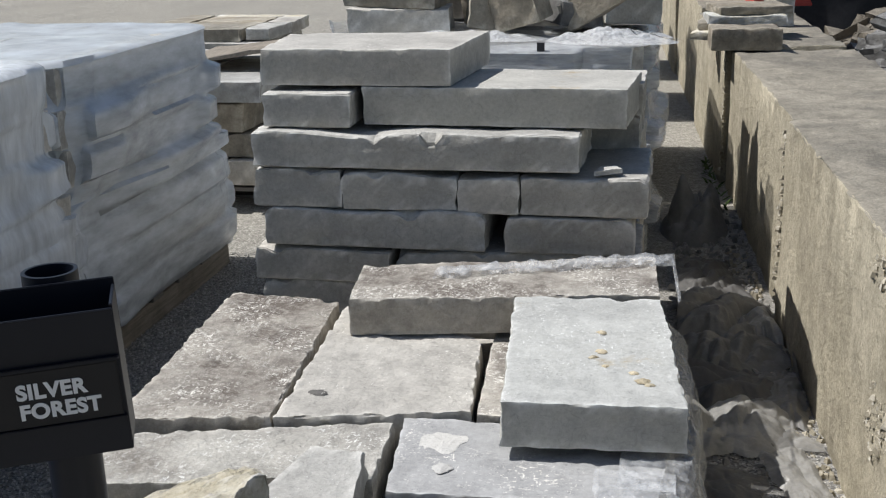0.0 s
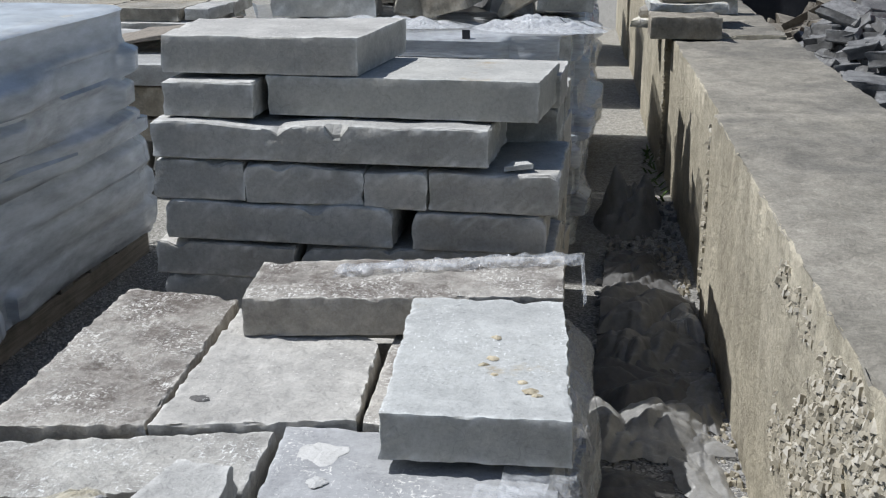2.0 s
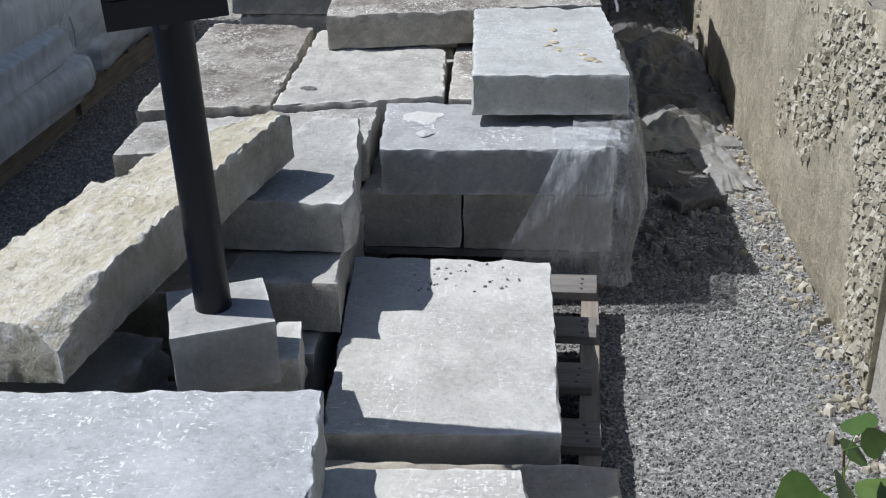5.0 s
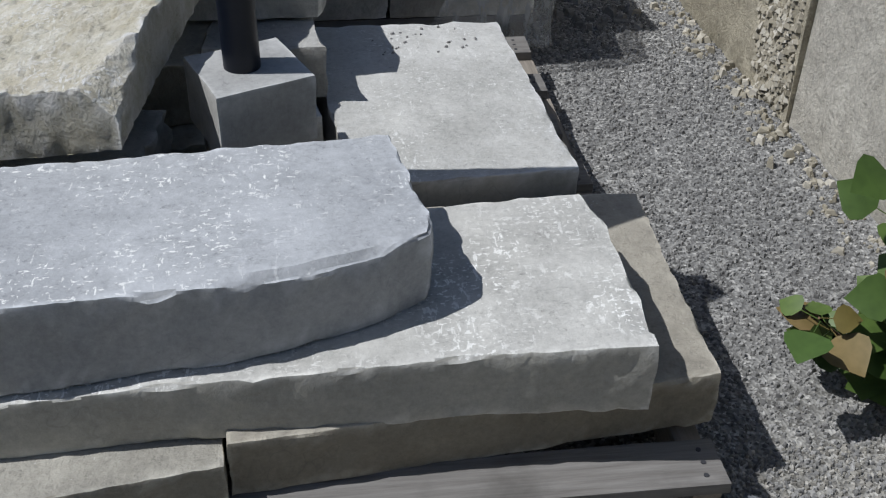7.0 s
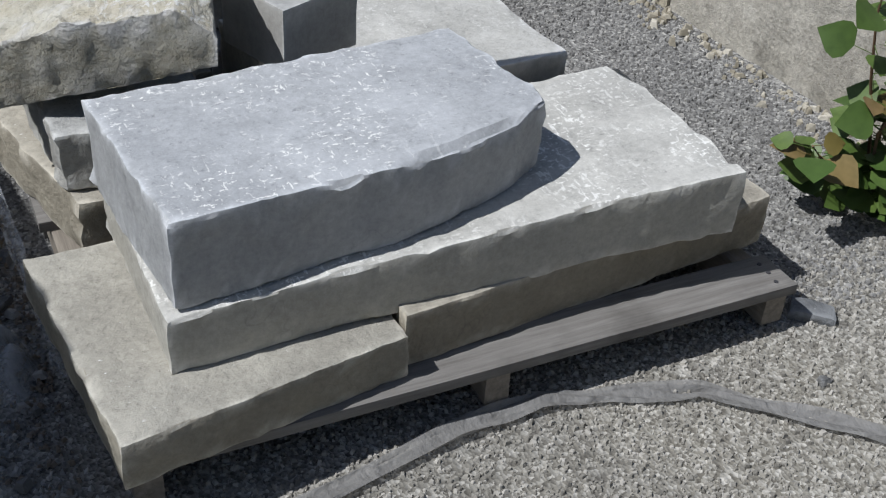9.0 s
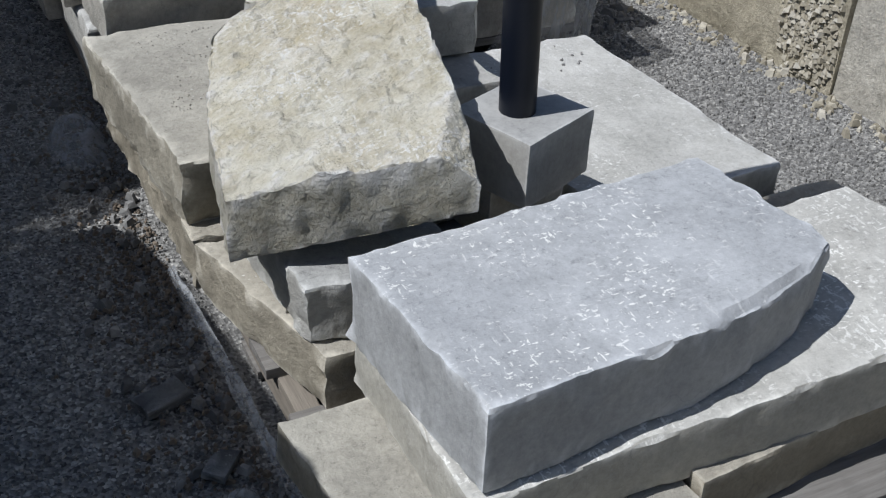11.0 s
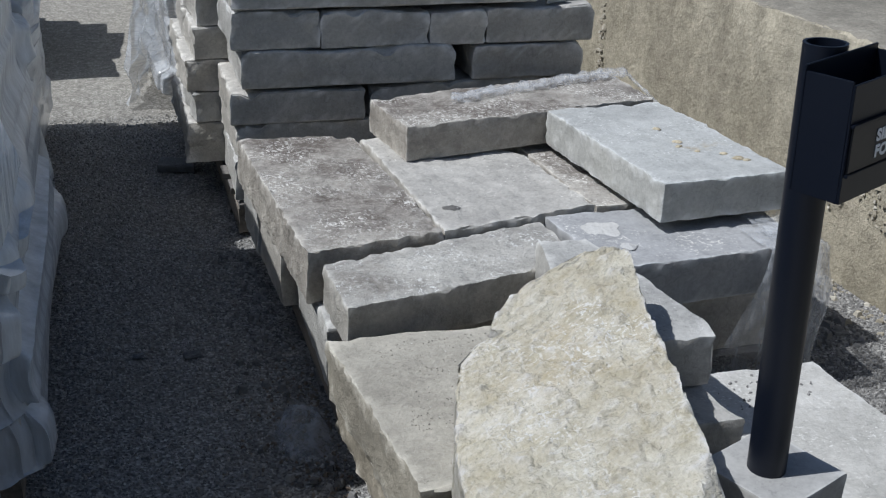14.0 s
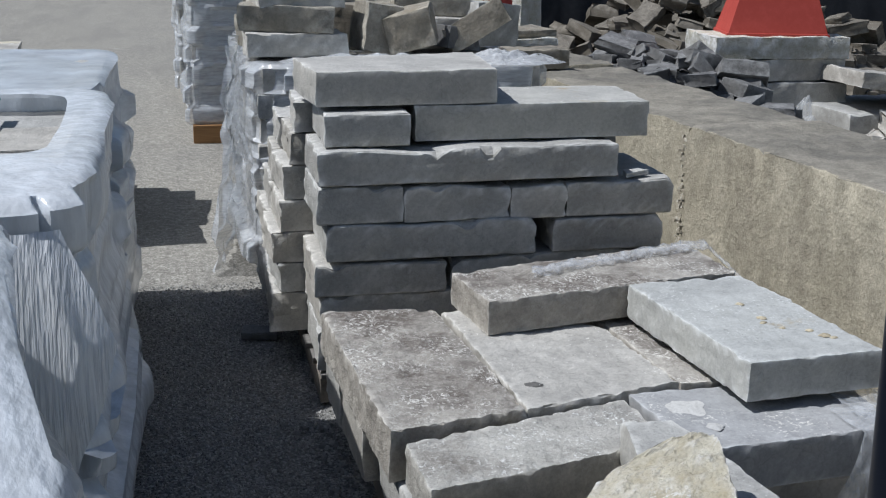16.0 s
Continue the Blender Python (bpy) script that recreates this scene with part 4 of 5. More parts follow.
GD = "loose stones on the film-wrapped pallet"
random.seed(75)
for i, (x, y, b, w, d, h, turn, tilt, lean, mat) in enumerate((
        (-0.95, 5.42, 1.0, 0.44, 0.3, 0.1, 3, 0, 0, STONE), (-0.98, 5.45, 1.10, 0.42, 0.3, 0.11, -5, 0, 2, STONE_FIELD), (-0.93, 5.47, 1.21, 0.4, 0.28, 0.1, 8, 0, 0, STONE),
        (-1.02, 5.72, 1.0, 0.26, 0.3, 0.14, 15, 0, 0, STONE_FIELD), (-1.0, 5.75, 1.14, 0.26, 0.26, 0.12, -10, 0, 0, STONE),
        (-0.59, 5.42, 1.0, 0.16, 0.2, 0.22, 12, 0, 8, STONE_FIELD), (-0.40, 5.35, 1.0, 0.22, 0.16, 0.17, -22, 8, -14, STONE_FIELD), (-0.22, 5.48, 1.0, 0.2, 0.22, 0.1, 30, 0, 10, STONE_SLATE),
        (-0.06, 5.4, 1.0, 0.30, 0.15, 0.12, -18, 0, -33, STONE_FIELD), (-0.3, 5.72, 1.0, 0.5, 0.3, 0.14, 4, 0, 0, STONE), (-0.55, 5.8, 1.0, 0.3, 0.3, 0.2, -14, 0, 0, STONE_FIELD),
        (0.0, 5.7, 1.0, 0.26, 0.25, 0.2, 24, 0, 4, STONE), (-0.25, 5.76, 1.145, 0.36, 0.26, 0.14, -7, 0, 0, STONE_FIELD), (-0.70, 6.05, 1.0, 0.4, 0.3, 0.24, 5, 0, 0, STONE), (-0.1, 6.08, 1.0, 0.4, 0.3, 0.2, -4, 0, 0, STONE_FIELD))):
    boulder("rough grey-brown stone lying on torn film", x, y, b, w, d, h, turn, tilt, lean, mat, group=GD)


def sheet(name, label, nu, nv, place, mat, parent=None, thing=True, category="plastic film", smooth=70, thick=0.0):
    """A crumpled sheet: place(u, v) gives the point for u and v from 0 to 1."""
    verts = [place(i / nu, j / nv) for j in range(nv + 1) for i in range(nu + 1)]
    n = nu + 1
    faces = [(j * n + i, j * n + i + 1, (j + 1) * n + i + 1, (j + 1) * n + i) for j in range(nv) for i in range(nu)]
    o = [sum(v[k] for v in verts) / len(verts) for k in (0, 1)] + [min(v[2] for v in verts)]
    ob = obj(name, verts, faces, mat, parent, o, smooth)
    return tagged(ob, label, category if parent is None else "")


def loose_film(u, v):
    """Film hanging from the near left corner of that pallet to the ground."""
    x = -1.2 - 0.05 * v + 0.09 * (u - 0.5) * (1 + v) + 0.03 * nz(u * 5, v * 4, 2)
    y = 5.3 + 0.75 * u + 0.09 * nz(u * 6, v * 5, 9)
    return x + 0.05 * nz(u * 9, v * 9, 4), y, 1.03 * (1 - v) ** 1.1 + 0.02 + 0.01 * nz(u * 12, 3, 5)


sheet("film_flap", "streaked white film flap pulled down a wrapped pallet", 150, 44, film_flap, WRAP_PLEAT)
sheet("loose_film", "torn clear film hanging down from a wrapped pallet", 60, 40, loose_film, WRAP_MILD)


def film_heap(cx, cy, z, rx, ry, h, seed, label, mat):
    def at(u, v):
        a, r = 2 * math.pi * u, v
        x, y = r * rx * math.cos(a), r * ry * math.sin(a)
        c = abs(nz(x * 9 + seed, y * 9, seed)) + 0.3 * abs(nz(x * 22, y * 22 + seed, 2))
        return cx + x * (1 + 0.2 * nz(a, seed, 1)), cy + y, z + h * (1 - r * r) * (0.35 + 1.2 * c)
    return sheet("crumpled_film", label, 56, 22, at, mat)


film_heap(-0.66, 5.16, 0.995, 0.38, 0.14, 0.04, 3, "crumpled clear stretch film bunched on stones", WRAP_SHINY)
film_heap(-0.02, 5.2, 0.985, 0.28, 0.18, 0.055, 8, "crumpled clear stretch film bunched at the corner", WRAP_SHINY)
film_heap(0.36, 5.85, 0.0, 0.16, 0.3, 0.28, 14, "grey torn film heap beside the concrete wall", WRAP_DUSTY)

E = wrapped("tall pallet in clear glossy stretch film", -1.38, -0.35, 8.75, 9.9, 1.55, 83, WRAP_MILD, courses=10, group="pallets in clear film")
board("timber_block", -1.36, -1.1, 8.66, 8.74, 0.0, 0.13, WOOD_NEW, E)
wrapped("distant pallet of stone in stretch film", -1.45, -0.5, 10.6, 11.9, 1.4, 87, WRAP_MILD, courses=9, group="pallets in clear film")


# ---- film on the middle stack ----
def corner_film(u, v):
    """Down the front and round the right-hand corner of the middle stack."""
    s = u * 0.83
    if s < 0.17:
        x, y, ox, oy = 0.105 + s, 2.405, 0.0, -1.0
    else:
        x, y, ox, oy = 0.275, 2.42 + (s - 0.17), 1.0, 0.0
    if v < 0.14:
        k = 1 - v / 0.14
        return x - ox * 0.12 * k - 0.02, y - oy * 0.10 * k + 0.02, 0.420 + 0.012 * abs(nz(u * 18, v * 30, 1)) 
    d = (v - 0.14) / 0.86
    slant = 0.17 * d * (1 - s / 0.17) if s < 0.17 else 0.0
    b = 0.012 + 0.03 * math.sin(math.pi * min(1, d * 1.1)) + 0.022 * nz(u * 6, d * 2.5, 3) + 0.007 * nz(u * 24 + d * 3, d * 2, 6)
    return x + ox * b - slant, y + oy * b * (1 if s < 0.17 else 0.3), 0.418 - 0.36 * d + 0.02 * nz(u * 11, 5, 1)


sheet("stretch_film", "torn clear stretch film clinging to the slab corner", 90, 40, corner_film, WRAP_CLEAR)


def edge_film(u, v):
    """A bunched strip of film along the far edge of the upper slab and down its side."""
    if u < 0.62:
        k = u / 0.62
        x, y, z = -0.42 + 0.66 * k, 3.42 + 0.17 * k, 0.538 + 0.016 * k
    else:
        k = (u - 0.62) / 0.38
        x, y, z = 0.24 + 0.02 * k, 3.59 - 0.22 * k, 0.553 - 0.05 * k
    a = 2 * math.pi * v
    r = (0.012 + 0.012 * abs(nz(u * 14, a, 2)) + 0.008 * nz(u * 40, a * 2, 5)) * (1 if u < 0.62 else 0.5)
    return x + r * 0.5 * math.cos(a), y + r * 2.4 * math.cos(a) + 0.02 * nz(u * 9, 1, 1), z + r * 0.9 * math.sin(a)


sheet("film_strip", "bunched strip of shiny clear film along a slab", 110, 12, edge_film, WRAP_CLEAR)


def side_film(u, v):
    """Film hanging behind the upper slabs towards the wall."""
    y = 2.75 + 0.85 * u
    b = 0.02 * nz(u * 6, v * 3, 2) + 0.006 * nz(u * 22 + v * 3, v * 3, 7)
    return 0.215 + 0.07 * math.sin(math.pi * min(1, v * 1.2)) + b + 0.02 * u - 0.12 * u ** 6, y, 0.525 - 0.13 * u * u - (0.36 - 0.13 * u * u) * v + 0.012 * nz(u * 7, 2, 3)


sheet("hanging_film", "clear film hanging beside the stacked slabs", 50, 26, side_film, WRAP_CLEAR)


SOIL = paint("dry_brown_soil", (0.20, 0.165, 0.13), 0.95, 0.5)
SHEETING = film("dusty_grey_sheeting", 0.93, (0.20, 0.197, 0.19), 0.5, (4, 3, 4), 0.35, 0.5)
SHEETING_DARK = film("dirty_dark_sheeting", 0.95, (0.125, 0.122, 0.118), 0.55, (4, 3, 4), 0.3, 0.5)
SHEETING_PALE = film("clouded_pale_sheeting", 0.85, (0.33, 0.325, 0.31), 0.4, (3, 3, 3), 0.45, 0.5)


def crumple(cx, cy, rx, ry, h, turn, seed, label, mat):
    """Torn sheeting dropped in folds between the stack and the wall, its rim ragged."""
    ca, sa = math.cos(radians(turn)), math.sin(radians(turn))

    def at(u, v):
        p, q = 2 * u - 1, 2 * v - 1
        r = max(abs(p), abs(q))
        a = math.atan2(q, p)
        k = 1 + 0.28 * nz(math.cos(a) * 2 + seed, math.sin(a) * 2, 1) + 0.12 * nz(math.cos(a) * 7, math.sin(a) * 7, seed)
        px, py = p * rx * k, q * ry * k
        x, y = cx + px * ca - py * sa, cy + px * sa + py * ca
        wx = 0.05 * nz(px * 7 + seed, py * 7, 3)
        fold = abs(nz((px + wx) * 6.5 + seed, (py - wx) * 2.6, seed))
        crease = abs(nz((px - py) * 12, (px + py) * 5 + seed, 5))
        small = abs(nz(px * 34 + py * 14, py * 26, seed))
        z = 0.012 + h * (0.75 * fold + 0.32 * crease + 0.10 * small) * min(1.0, 2.6 * (1.02 - r)) + 0.25 * h * (1 - r)
        limit = wall_x(y) - 0.012
        if x > limit:
            z += 0.7 * (x - limit)
            x = limit - 0.004 * small
        return max(x, 0.275), y, z
    return sheet("torn_sheeting", label, 64, 64, at, mat, category="plastic sheet", smooth=34)


for cx, cy, rx, ry, h, turn, seed, label, mat in (
        (0.40, 4.25, 0.16, 0.25, 0.11, 10, 3.1, "dark creased plastic sheeting beside the tall stack", SHEETING_DARK),
        (0.43, 3.85, 0.20, 0.24, 0.13, -25, 8.7, "crumpled dusty grey plastic sheeting on the ground", SHEETING),
        (0.60, 3.78, 0.07, 0.17, 0.08, 5, 5.2, "pale torn plastic sheeting bunched against the wall", SHEETING_PALE),
        (0.50, 3.50, 0.21, 0.17, 0.12, 30, 14.2, "grey torn plastic sheeting folded over itself", SHEETING),
        (0.46, 3.28, 0.19, 0.17, 0.11, -60, 21.4, "dark crumpled plastic sheeting beside the slabs", SHEETING_DARK),
        (0.62, 3.22, 0.10, 0.22, 0.10, -10, 27.9, "grey plastic sheeting pushed against the wall foot", SHEETING),
        (0.47, 2.98, 0.22, 0.15, 0.13, 15, 33.3, "clouded plastic bag lying in folds on the ground", SHEETING_PALE),
        (0.63, 2.74, 0.07, 0.20, 0.05, 12, 39.8, "thin pale plastic scrap along the wall foot", SHEETING_PALE),
        (0.40, 2.70, 0.13, 0.10, 0.04, -20, 44.6, "small dark scrap of plastic sheeting on gravel", SHEETING_DARK)):
    y = 3.28 + 1.15 * (cy - 2.7)
    crumple(cx - 0.05 * (y - cy), y, rx, ry, h, turn, seed, label, mat)


def litter():
    random.seed(17)
    chips = lambda: random.uniform(0.3, 1.0) ** 2.2 * 0.042

    def wall_foot(i):
        y = random.uniform(1.0, 5.5)
        x = wall_x(y) - 0.005 - abs(random.gauss(0, 0.05))
        return x, y, 0.003

    def pallet_foot(i):
        y = random.uniform(0.9, 3.6)
        x = -1.0 - abs(random.gauss(0, 0.07)) - (0.03 if y > 2.4 else 0)
        return x, y, 0.003

    def soil(i):
        y = random.choice((random.gauss(1.25, 0.22), random.gauss(1.9, 0.14), random.gauss(2.5, 0.2)))
        return -0.985 - abs(random.gauss(0, 0.09)), y, 0.001

    def slot(i):
        return random.uniform(0.26, 0.6), random.uniform(2.55, 6.2), 0.004

    def on_slab(i):
        return random.uniform(-0.95, -0.62), random.uniform(1.9, 2.26), 0.346

    def chips_on_slab(i):
        a, r = random.uniform(0, 6.3), random.random() ** 0.5
        return -0.1 + 0.13 * r * math.cos(a), 2.05 + 0.09 * r * math.sin(a), 0.235

    for label, n, place, size, mat in (
            ("pale stone rubble along the foot of the wall", 900, wall_foot, lambda: random.uniform(0.3, 1.0) ** 2.5 * 0.034, PEBBLE_PALE),
            ("broken stone chips along the foot of the pallets", 500, pallet_foot, lambda: random.uniform(0.3, 1.0) ** 3 * 0.03, PEBBLE),
            ("brown dirt and splinters along the pallet edge", 2600, soil, lambda: random.uniform(0.3, 1.0) ** 3 * 0.014, SOIL),
            ("stone chips and dirt between stack and wall", 1200, slot, chips, PEBBLE),
            ("gravelly stone crumbs on a slab bed", 700, on_slab, lambda: random.uniform(0.002, 0.005), PEBBLE_BEIGE),
            ("thin stone flakes on a pale slab", 30, chips_on_slab, lambda: random.uniform(0.004, 0.010), PEBBLE)):
        v, f = nuggets(n, place, size)
        tagged(obj("stone_debris", v, f, mat), label, "debris", kind="stuff")
    for x, y, w, turn in ((-1.1, 1.52, 0.09, 20), (-1.05, 1.33, 0.07, 50), (-1.2, 4.45, 0.14, -12), (-1.28, 2.92, 0.05, 10), (-1.42, 2.95, 0.035, 0), (0.285, 0.805, 0.08, -40), (0.191, 0.655, 0.03, 10), (0.54, 2.64, 0.045, 0), (-1.33, 1.95, 0.04, 70), (0.5, 3.02, 0.16, 30)):
        boulder("flat broken stone lying on the gravel", x, y, 0.002, w, w * 0.55, w * 0.22, turn, 3, 2, STONE_SLATE, "stone_flake", split=0.006, cell=0.03)


litter()


def ribbon(name, label, pts, width, mat):
    """A creased strip lying along pts."""
    line = [Vector(p) for p in pts]

    def at(u, v):
        k = u * (len(line) - 1)
        i = min(int(k), len(line) - 2)
        p = line[i].lerp(line[i + 1], k - i)
        d = (line[i + 1] - line[i]).normalized()
        n = Vector((-d.y, d.x, 0))
        t = v - 0.5
        return tuple(p + n * width * t * (0.8 + 0.4 * nz(u * 8, 1, 4)) + Vector((0, 0, 0.012 + 0.012 * nz(u * 14, v * 5, 3) + 0.01 * abs(t) + 0.006 * nz(u * 5, v * 14, 9))))
    return sheet(name, label, 80, 8, at, mat, category="plastic strip")


ribbon("plastic_strip", "grey twisted plastic strip lying on gravel", [(-0.95, 0.67, 0), (-0.716, 0.715, 0), (-0.439, 0.773, 0), (-0.29, 0.78, 0), (-0.16, 0.75, 0), (-0.029, 0.705, 0), (0.131, 0.562, 0), (0.259, 0.449, 0), (0.45, 0.3, 0)], 0.05, WRAP_DUSTY)
ribbon("plastic_strip", "torn film strip along the pallet edge", [(-0.965, 1.1, 0.01), (-0.975, 1.22, 0.03), (-0.985, 1.36, 0.05), (-0.995, 1.6, 0.05), (-1.0, 1.85, 0.03)], 0.028, WRAP_CLEAR)
film_heap(-1.06, 2.46, 0.0, 0.07, 0.10, 0.10, 23, "small clump of clear film beside a pallet", WRAP_CLEAR)
film_heap(-1.05, 1.18, 0.0, 0.05, 0.09, 0.09, 27, "small clump of white film beside a pallet", WRAP_CLEAR)


# ---- on and behind the wall ----
GW = "stones lying on the wall"
boulder("squared tan stone lying on the concrete wall", 0.60, 6.75, 0.76, 0.36, 0.26, 0.11, 4, 0, 0, STONE_FIELD, group=GW, split=0.008)
for i in range(4):
    boulder("thin tan flagstone piled on the wall", 0.56 + 0.03 * i, 7.15 + 0.1 * (i % 2), 0.765 + 0.045 * i, 0.42, 0.3, 0.045, 10 * i - 15, 0, 0, random.choice((STONE_BUFF, STONE_FIELD)), group=GW, split=0.02)
boulder("upright pale stone post standing on the wall", 0.86, 7.75, 0.768, 0.15, 0.15, 0.36, 8, 0, 0, STONE_BUFF, "stone_post", split=0.01)


def rubble(label, x0, x1, y0, y1, n, size, rise, mat, seed, name="rubble_pile"):
    """A heap of broken flat stones, too many to count."""
    random.seed(seed)
    verts, faces = [], []
    for i in range(n):
        u, w = random.random(), random.random()
        x, y = x0 + (x1 - x0) * u, y0 + (y1 - y0) * w
        top = rise * min(1, 2.2 * min(u, 1 - u) + 0.25) * min(1, 2.2 * min(w, 1 - w) + 0.25)
        s = size * random.uniform(0.5, 1.3)
        v, f, _ = lump(*quad((-s / 2, -s / 3), (s / 2, -s / 3), (s * 0.42, s / 3), (-s * 0.4, s / 3)), s * 0.3, s * 0.3, cell=s / 2.2, split=s * 0.12, cleft=s * 0.05, chip=0.015)
        m = Matrix.Translation((x, y, top * random.uniform(0.55, 1))) @ Euler((random.gauss(0, 0.3), random.gauss(0, 0.3), random.uniform(0, 6.3))).to_matrix().to_4x4()
        o = len(verts)
        verts += [tuple(m @ Vector(p)) for p in v]
        faces += [tuple(o + k for k in q) for q in f]
    tagged(obj(name, verts, faces, mat, smooth=30), label, "rubble", kind="stuff")


rubble("heap of dark grey slate rubble behind the wall", 1.22, 2.3, 5.3, 9.6, 480, 0.25, 0.74, STONE_SLATE, 91)
rubble("heap of dark brown broken flagstone behind the wall", 1.5, 5.5, 8.9, 11.6, 420, 0.32, 0.95, STONE_BROWN, 93)
rubble("pale broken limestone pieces in a heap", 2.6, 4.2, 5.4, 7.0, 90, 0.30, 0.42, STONE, 95)


def red_stand(x, y, base, w, d, h, turn):
    """A tapered red painted box stand, its sides leaning in to the top."""
    root = tagged(empty("red_stand", (x, y, base)), "faded red painted metal stand set on stone slabs", "display stand", "red stands")
    m = Matrix.Translation((x, y, base)) @ Matrix.Rotation(radians(turn), 4, "Z")
    prof = [(0, 1.0), (0.03, 1.0), (0.035, 0.97), (0.55, 0.70), (0.58, 0.72), (0.62, 0.72), (1.0, 0.70)]
    verts, faces = [], []
    for z, k in prof:
        for sx, sy in ((-1, -1), (1, -1), (1, 1), (-1, 1)):
            verts.append(tuple(m @ Vector((sx * w / 2 * k, sy * d / 2 * k, z * h))))
    for i in range(len(prof) - 1):
        for j in range(4):
            faces.append((i * 4 + j, i * 4 + (j + 1) % 4, i * 4 + 4 + (j + 1) % 4, i * 4 + 4 + j))
    faces += [(3, 2, 1, 0), tuple(len(verts) - 4 + j for j in range(4))]
    obj("body", verts, faces, RED, root, (x, y, base))
    pv = [tuple(m @ Vector(q)) for q in ((w * 0.12, -d * 0.37, h * 0.66), (w * 0.26, -d * 0.37, h * 0.66), (w * 0.26, -d * 0.37, h * 0.86), (w * 0.12, -d * 0.37, h * 0.86), (w * 0.12, -d * 0.35, h * 0.66), (w * 0.26, -d * 0.35, h * 0.66), (w * 0.26, -d * 0.35, h * 0.86), (w * 0.12, -d * 0.35, h * 0.86))]
    obj("tag", pv, [(0, 1, 2, 3), (7, 6, 5, 4), (0, 4, 5, 1), (1, 5, 6, 2), (2, 6, 7, 3), (3, 7, 4, 0)], WHITE, root, (x, y, base), label="small white paper tag")


GR = "pale slabs stacked behind the wall"
for x, y, b, w, d, h, turn, mat in ((2.5, 7.75, 0.0, 1.3, 0.8, 0.2, 4, STONE), (2.95, 7.7, 0.2, 0.80, 0.7, 0.18, -6, STONE), (2.40, 7.72, 0.2, 0.5, 0.7, 0.18, 8, STONE), (2.20, 7.6, 0.385, 0.26, 0.5, 0.16, 3, STONE_BUFF), (2.72, 7.6, 0.385, 0.74, 0.5, 0.17, -4, STONE), (2.6, 7.66, 0.56, 0.94, 0.55, 0.15, 2, STONE), (2.6, 7.66, 0.713, 0.98, 0.58, 0.15, -3, STONE_BUFF)):
    boulder("thick pale rounded limestone slab in a stack", x, y, b, w, d, h, turn, 0, 0, mat, group=GR, split=0.02, cell=0.06)
red_stand(2.63, 7.66, 0.862, 0.70, 0.46, 0.62, -14)
red_stand(0.96, 9.2, 0.775, 0.42, 0.4, 0.6, 10)
for x, y, b, w, d, h, turn, tilt, lean in ((3.35, 7.2, 0.0, 1.2, 0.8, 0.42, 3, 0, 0), (3.4, 7.1, 0.43, 1.1, 0.8, 0.1, -6, -2, 8), (3.0, 6.2, 0.38, 0.4, 0.3, 0.1, 20, 4, 6), (3.3, 6.4, 0.40, 0.45, 0.3, 0.1, -12, 4, -6), (3.15, 6.0, 0.34, 0.4, 0.35, 0.08, 5, -4, 5), (3.6, 6.3, 0.4, 0.5, 0.35, 0.1, 34, 0, 0)):
    boulder("pale flat limestone slab lying on others", x, y, b, w, d, h, turn, tilt, lean, STONE, group=GR, split=0.02, cell=0.07)
film_heap(2.8, 7.28, 0.28, 0.42, 0.16, 0.16, 33, "clear film draped over stacked pale slabs", WRAP_CLEAR)


def net_wall(u, v):
    return 0.9 + 6.5 * u, 12.3 - 0.8 * u + 0.05 * nz(u * 30, v * 3, 2), 2.4 * (1 - v)


sheet("netting", "black shade netting hung along the yard", 90, 14, net_wall, DARKNESS, category="netting")


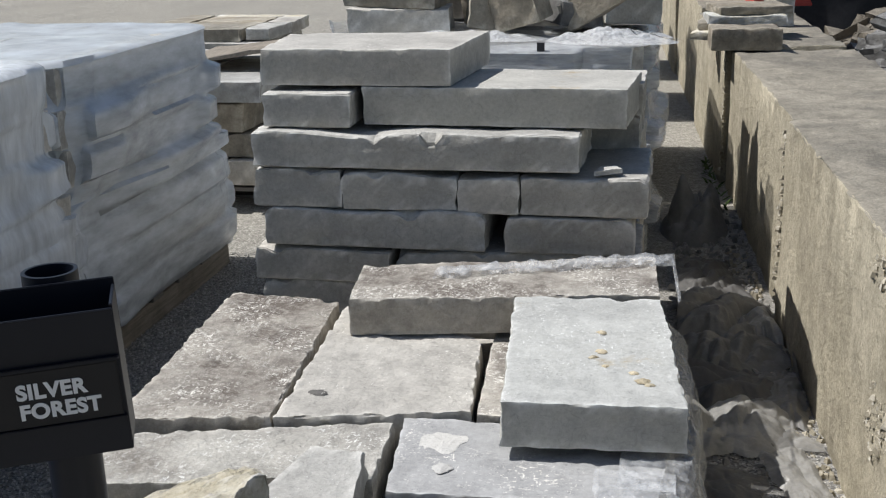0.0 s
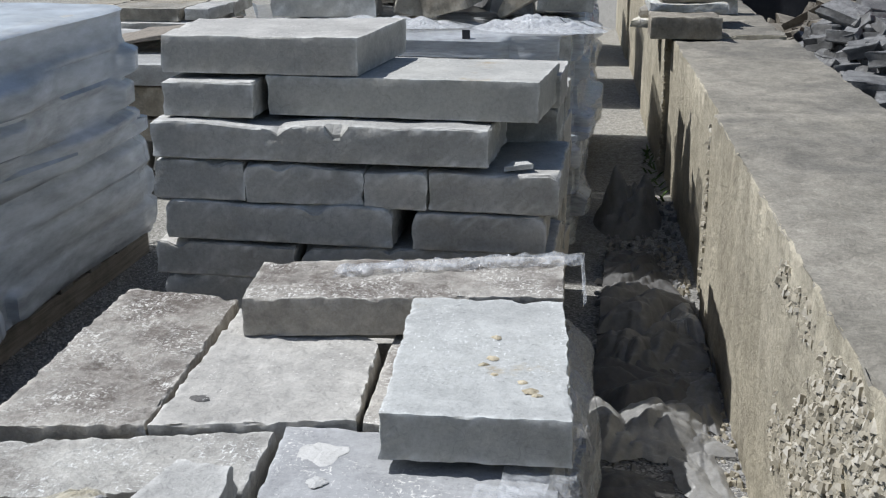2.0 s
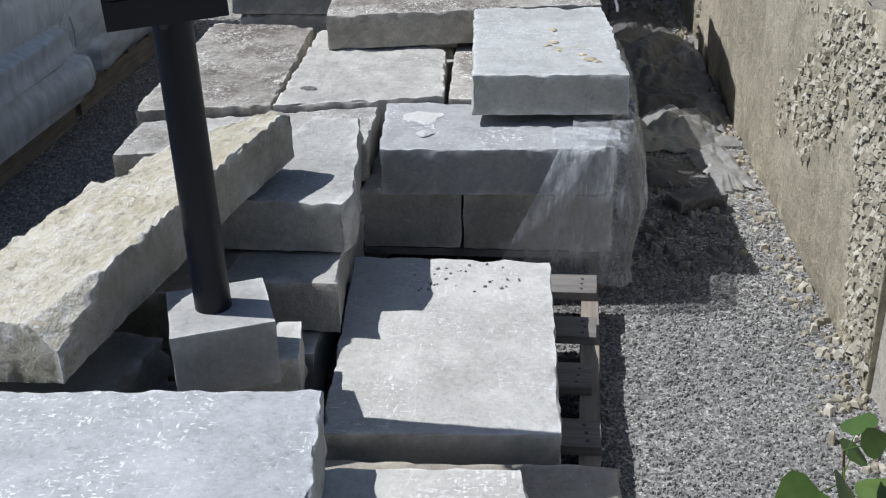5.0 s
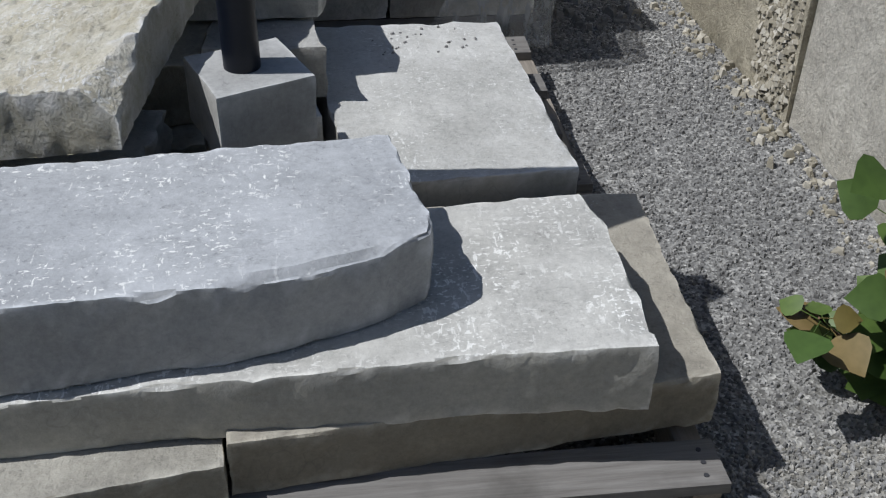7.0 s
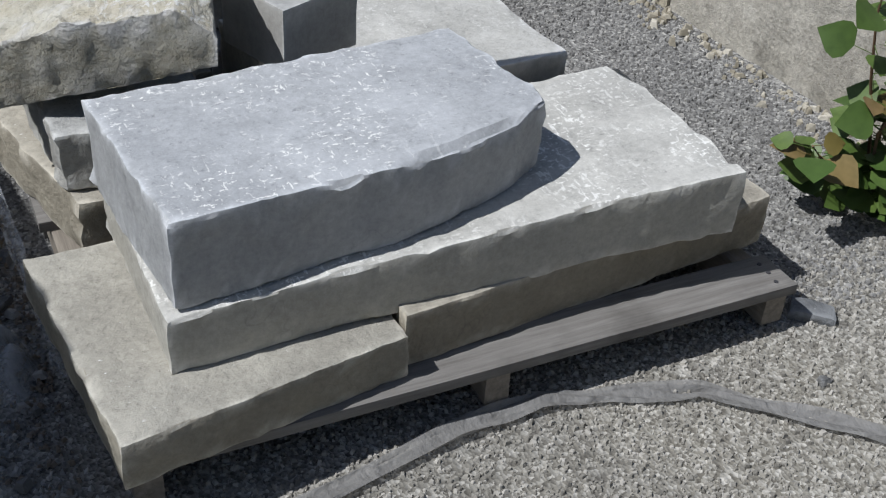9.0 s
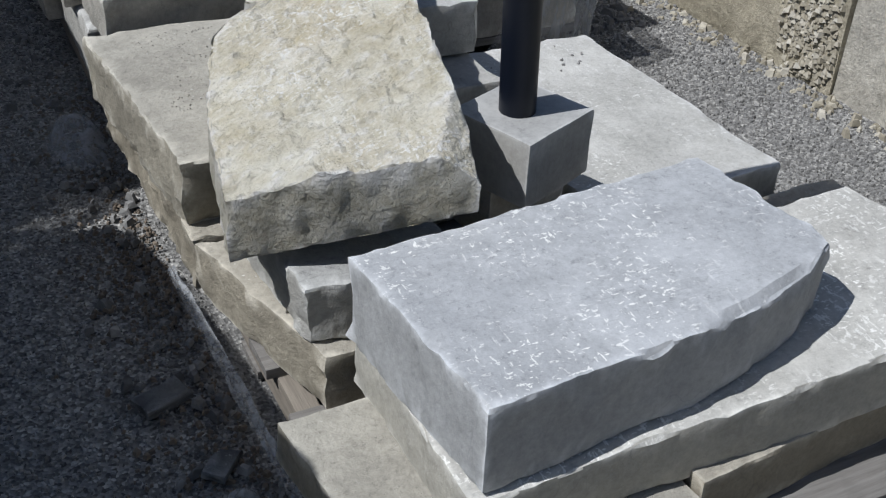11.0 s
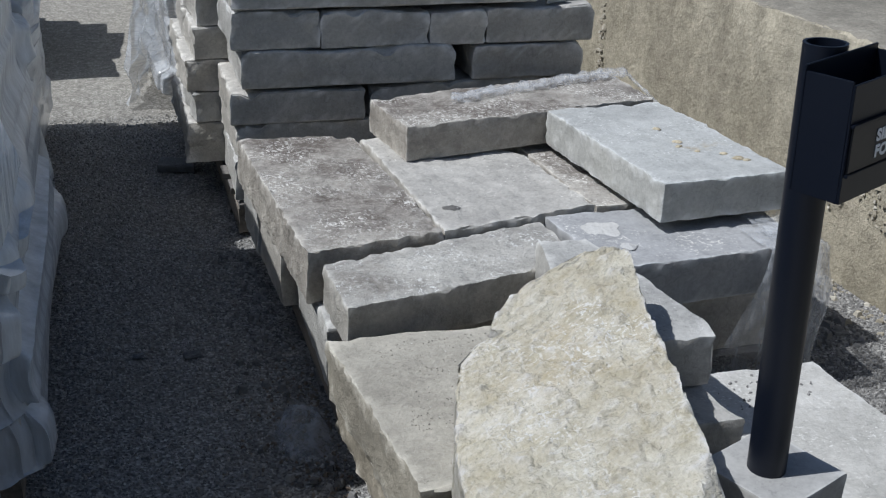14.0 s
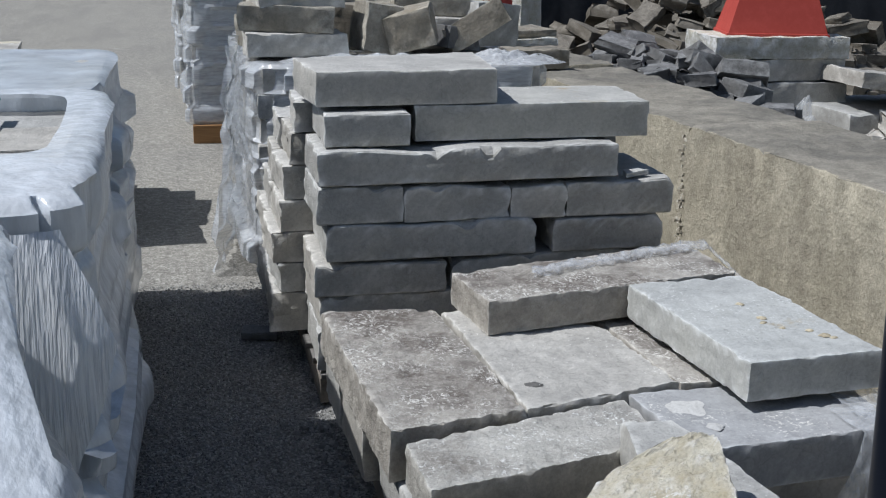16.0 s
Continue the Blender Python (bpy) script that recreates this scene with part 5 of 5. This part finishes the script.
# ---- young tree shoot by the wall ----
def shoot():
    random.seed(41)
    root = tagged(empty("poplar_shoot", (0.64, 1.06, 0)), "young poplar shoot with broad green leaves by the wall", "plant")
    stems = [[(x - 0.018 * z / 0.3, y, z * 0.86) for x, y, z in st] for st in [[(0.64, 1.06, 0.0), (0.62, 1.07, 0.18), (0.57, 1.06, 0.36), (0.535, 1.05, 0.52), (0.53, 1.04, 0.62)],
             [(0.65, 1.05, 0.0), (0.68, 1.03, 0.15), (0.67, 1.0, 0.32), (0.69, 0.98, 0.45)],
             [(0.63, 1.07, 0.0), (0.56, 1.07, 0.09), (0.49, 1.06, 0.17), (0.45, 1.05, 0.22)],
             [(0.65, 1.08, 0.0), (0.70, 1.12, 0.16), (0.74, 1.12, 0.32), (0.75, 1.1, 0.44)],
             [(0.64, 1.04, 0.0), (0.62, 0.98, 0.1), (0.6, 0.93, 0.2)],
             [(0.64, 1.05, 0.0), (0.60, 1.03, 0.12), (0.58, 1.02, 0.24), (0.60, 1.0, 0.33)], [(0.66, 1.04, 0.0), (0.7, 1.0, 0.1), (0.73, 0.97, 0.22), (0.74, 0.95, 0.30)]]]
    leaves = {0: ([], []), 1: ([], [])}
    for st in stems:
        v, f = tube(st, [0.0045 - 0.0007 * i for i in range(len(st))], 7)
        obj("stem", v, f, STEM, root, st[0], 60)
        pts = [Vector(p) for p in st]
        n = 22 if len(st) == 5 else 21
        for i in range(n):
            k = (0.16 + 0.84 * i / (n - 1)) * (len(pts) - 1)
            j = min(int(k), len(pts) - 2)
            p = pts[j].lerp(pts[j + 1], k - j)
            a = random.uniform(0, 6.3)
            out = Vector((math.cos(a), math.sin(a), random.uniform(-0.2, 0.35))).normalized()
            s = random.uniform(0.046, 0.084) * (0.75 if i == n - 1 else 1)
            foot = p + out * random.uniform(0.02, 0.045)
            v, f = tube([p, foot], 0.0009, 4)
            dry = 1 if random.random() < 0.07 else 0
            vv, ff = leaves[dry]
            face = Vector((random.uniform(-0.7, 0.5), random.uniform(-1.0, 0.1), random.uniform(0.1, 1.0))).normalized()
            side = out.cross(face).normalized()
            up = side.cross(out).normalized()
            o = len(vv)
            shape = [(0, 0.0), (0.12, 0.36), (0.32, 0.50), (0.55, 0.43), (0.78, 0.22), (1.0, 0.0)]
            for t, w in shape:
                for q in (-1, 0, 1):
                    droop = -0.16 * t * t + 0.10 * abs(q) * w
                    vv.append(tuple(foot + out * s * t + side * s * w * q + up * s * droop))
            for r in range(len(shape) - 1):
                b = o + r * 3
                ff.append((b, b + 1, b + 4, b + 3))
                ff.append((b + 1, b + 2, b + 5, b + 4))
            o = len(vv)
            vv += v
            ff += [tuple(o + q for q in fc) for fc in f]
    obj("leaves", *leaves[0], LEAF, root, (0.64, 1.06, 0), 60)
    obj("dry_leaves", *leaves[1], LEAF_DRY, root, (0.64, 1.06, 0), 60, "yellowing leaves")


shoot()


def weeds():
    random.seed(43)
    verts, faces = [], []
    for i in range(40):
        y = random.uniform(6.2, 7.4)
        x = wall_x(y) - 0.01 - abs(random.gauss(0, 0.03))
        z0 = 0.0
        h, a = random.uniform(0.015, 0.045), random.uniform(0, 6.3)
        dx, dy = 0.05 * math.cos(a), 0.05 * math.sin(a)
        o = len(verts)
        verts += [(x - 0.006, y, z0), (x + 0.006, y, z0), (x + 0.008 + dx * 0.5, y + dy * 0.5, z0 + h * 0.7), (x - 0.004 + dx * 0.5, y + dy * 0.5, z0 + h * 0.7), (x + dx, y + dy, z0 + h)]
        faces += [(o, o + 1, o + 2, o + 3), (o + 3, o + 2, o + 4)]
    tagged(obj("weeds", verts, faces, WEED), "small green weeds at the foot of the wall", "weeds", kind="stuff")


weeds()
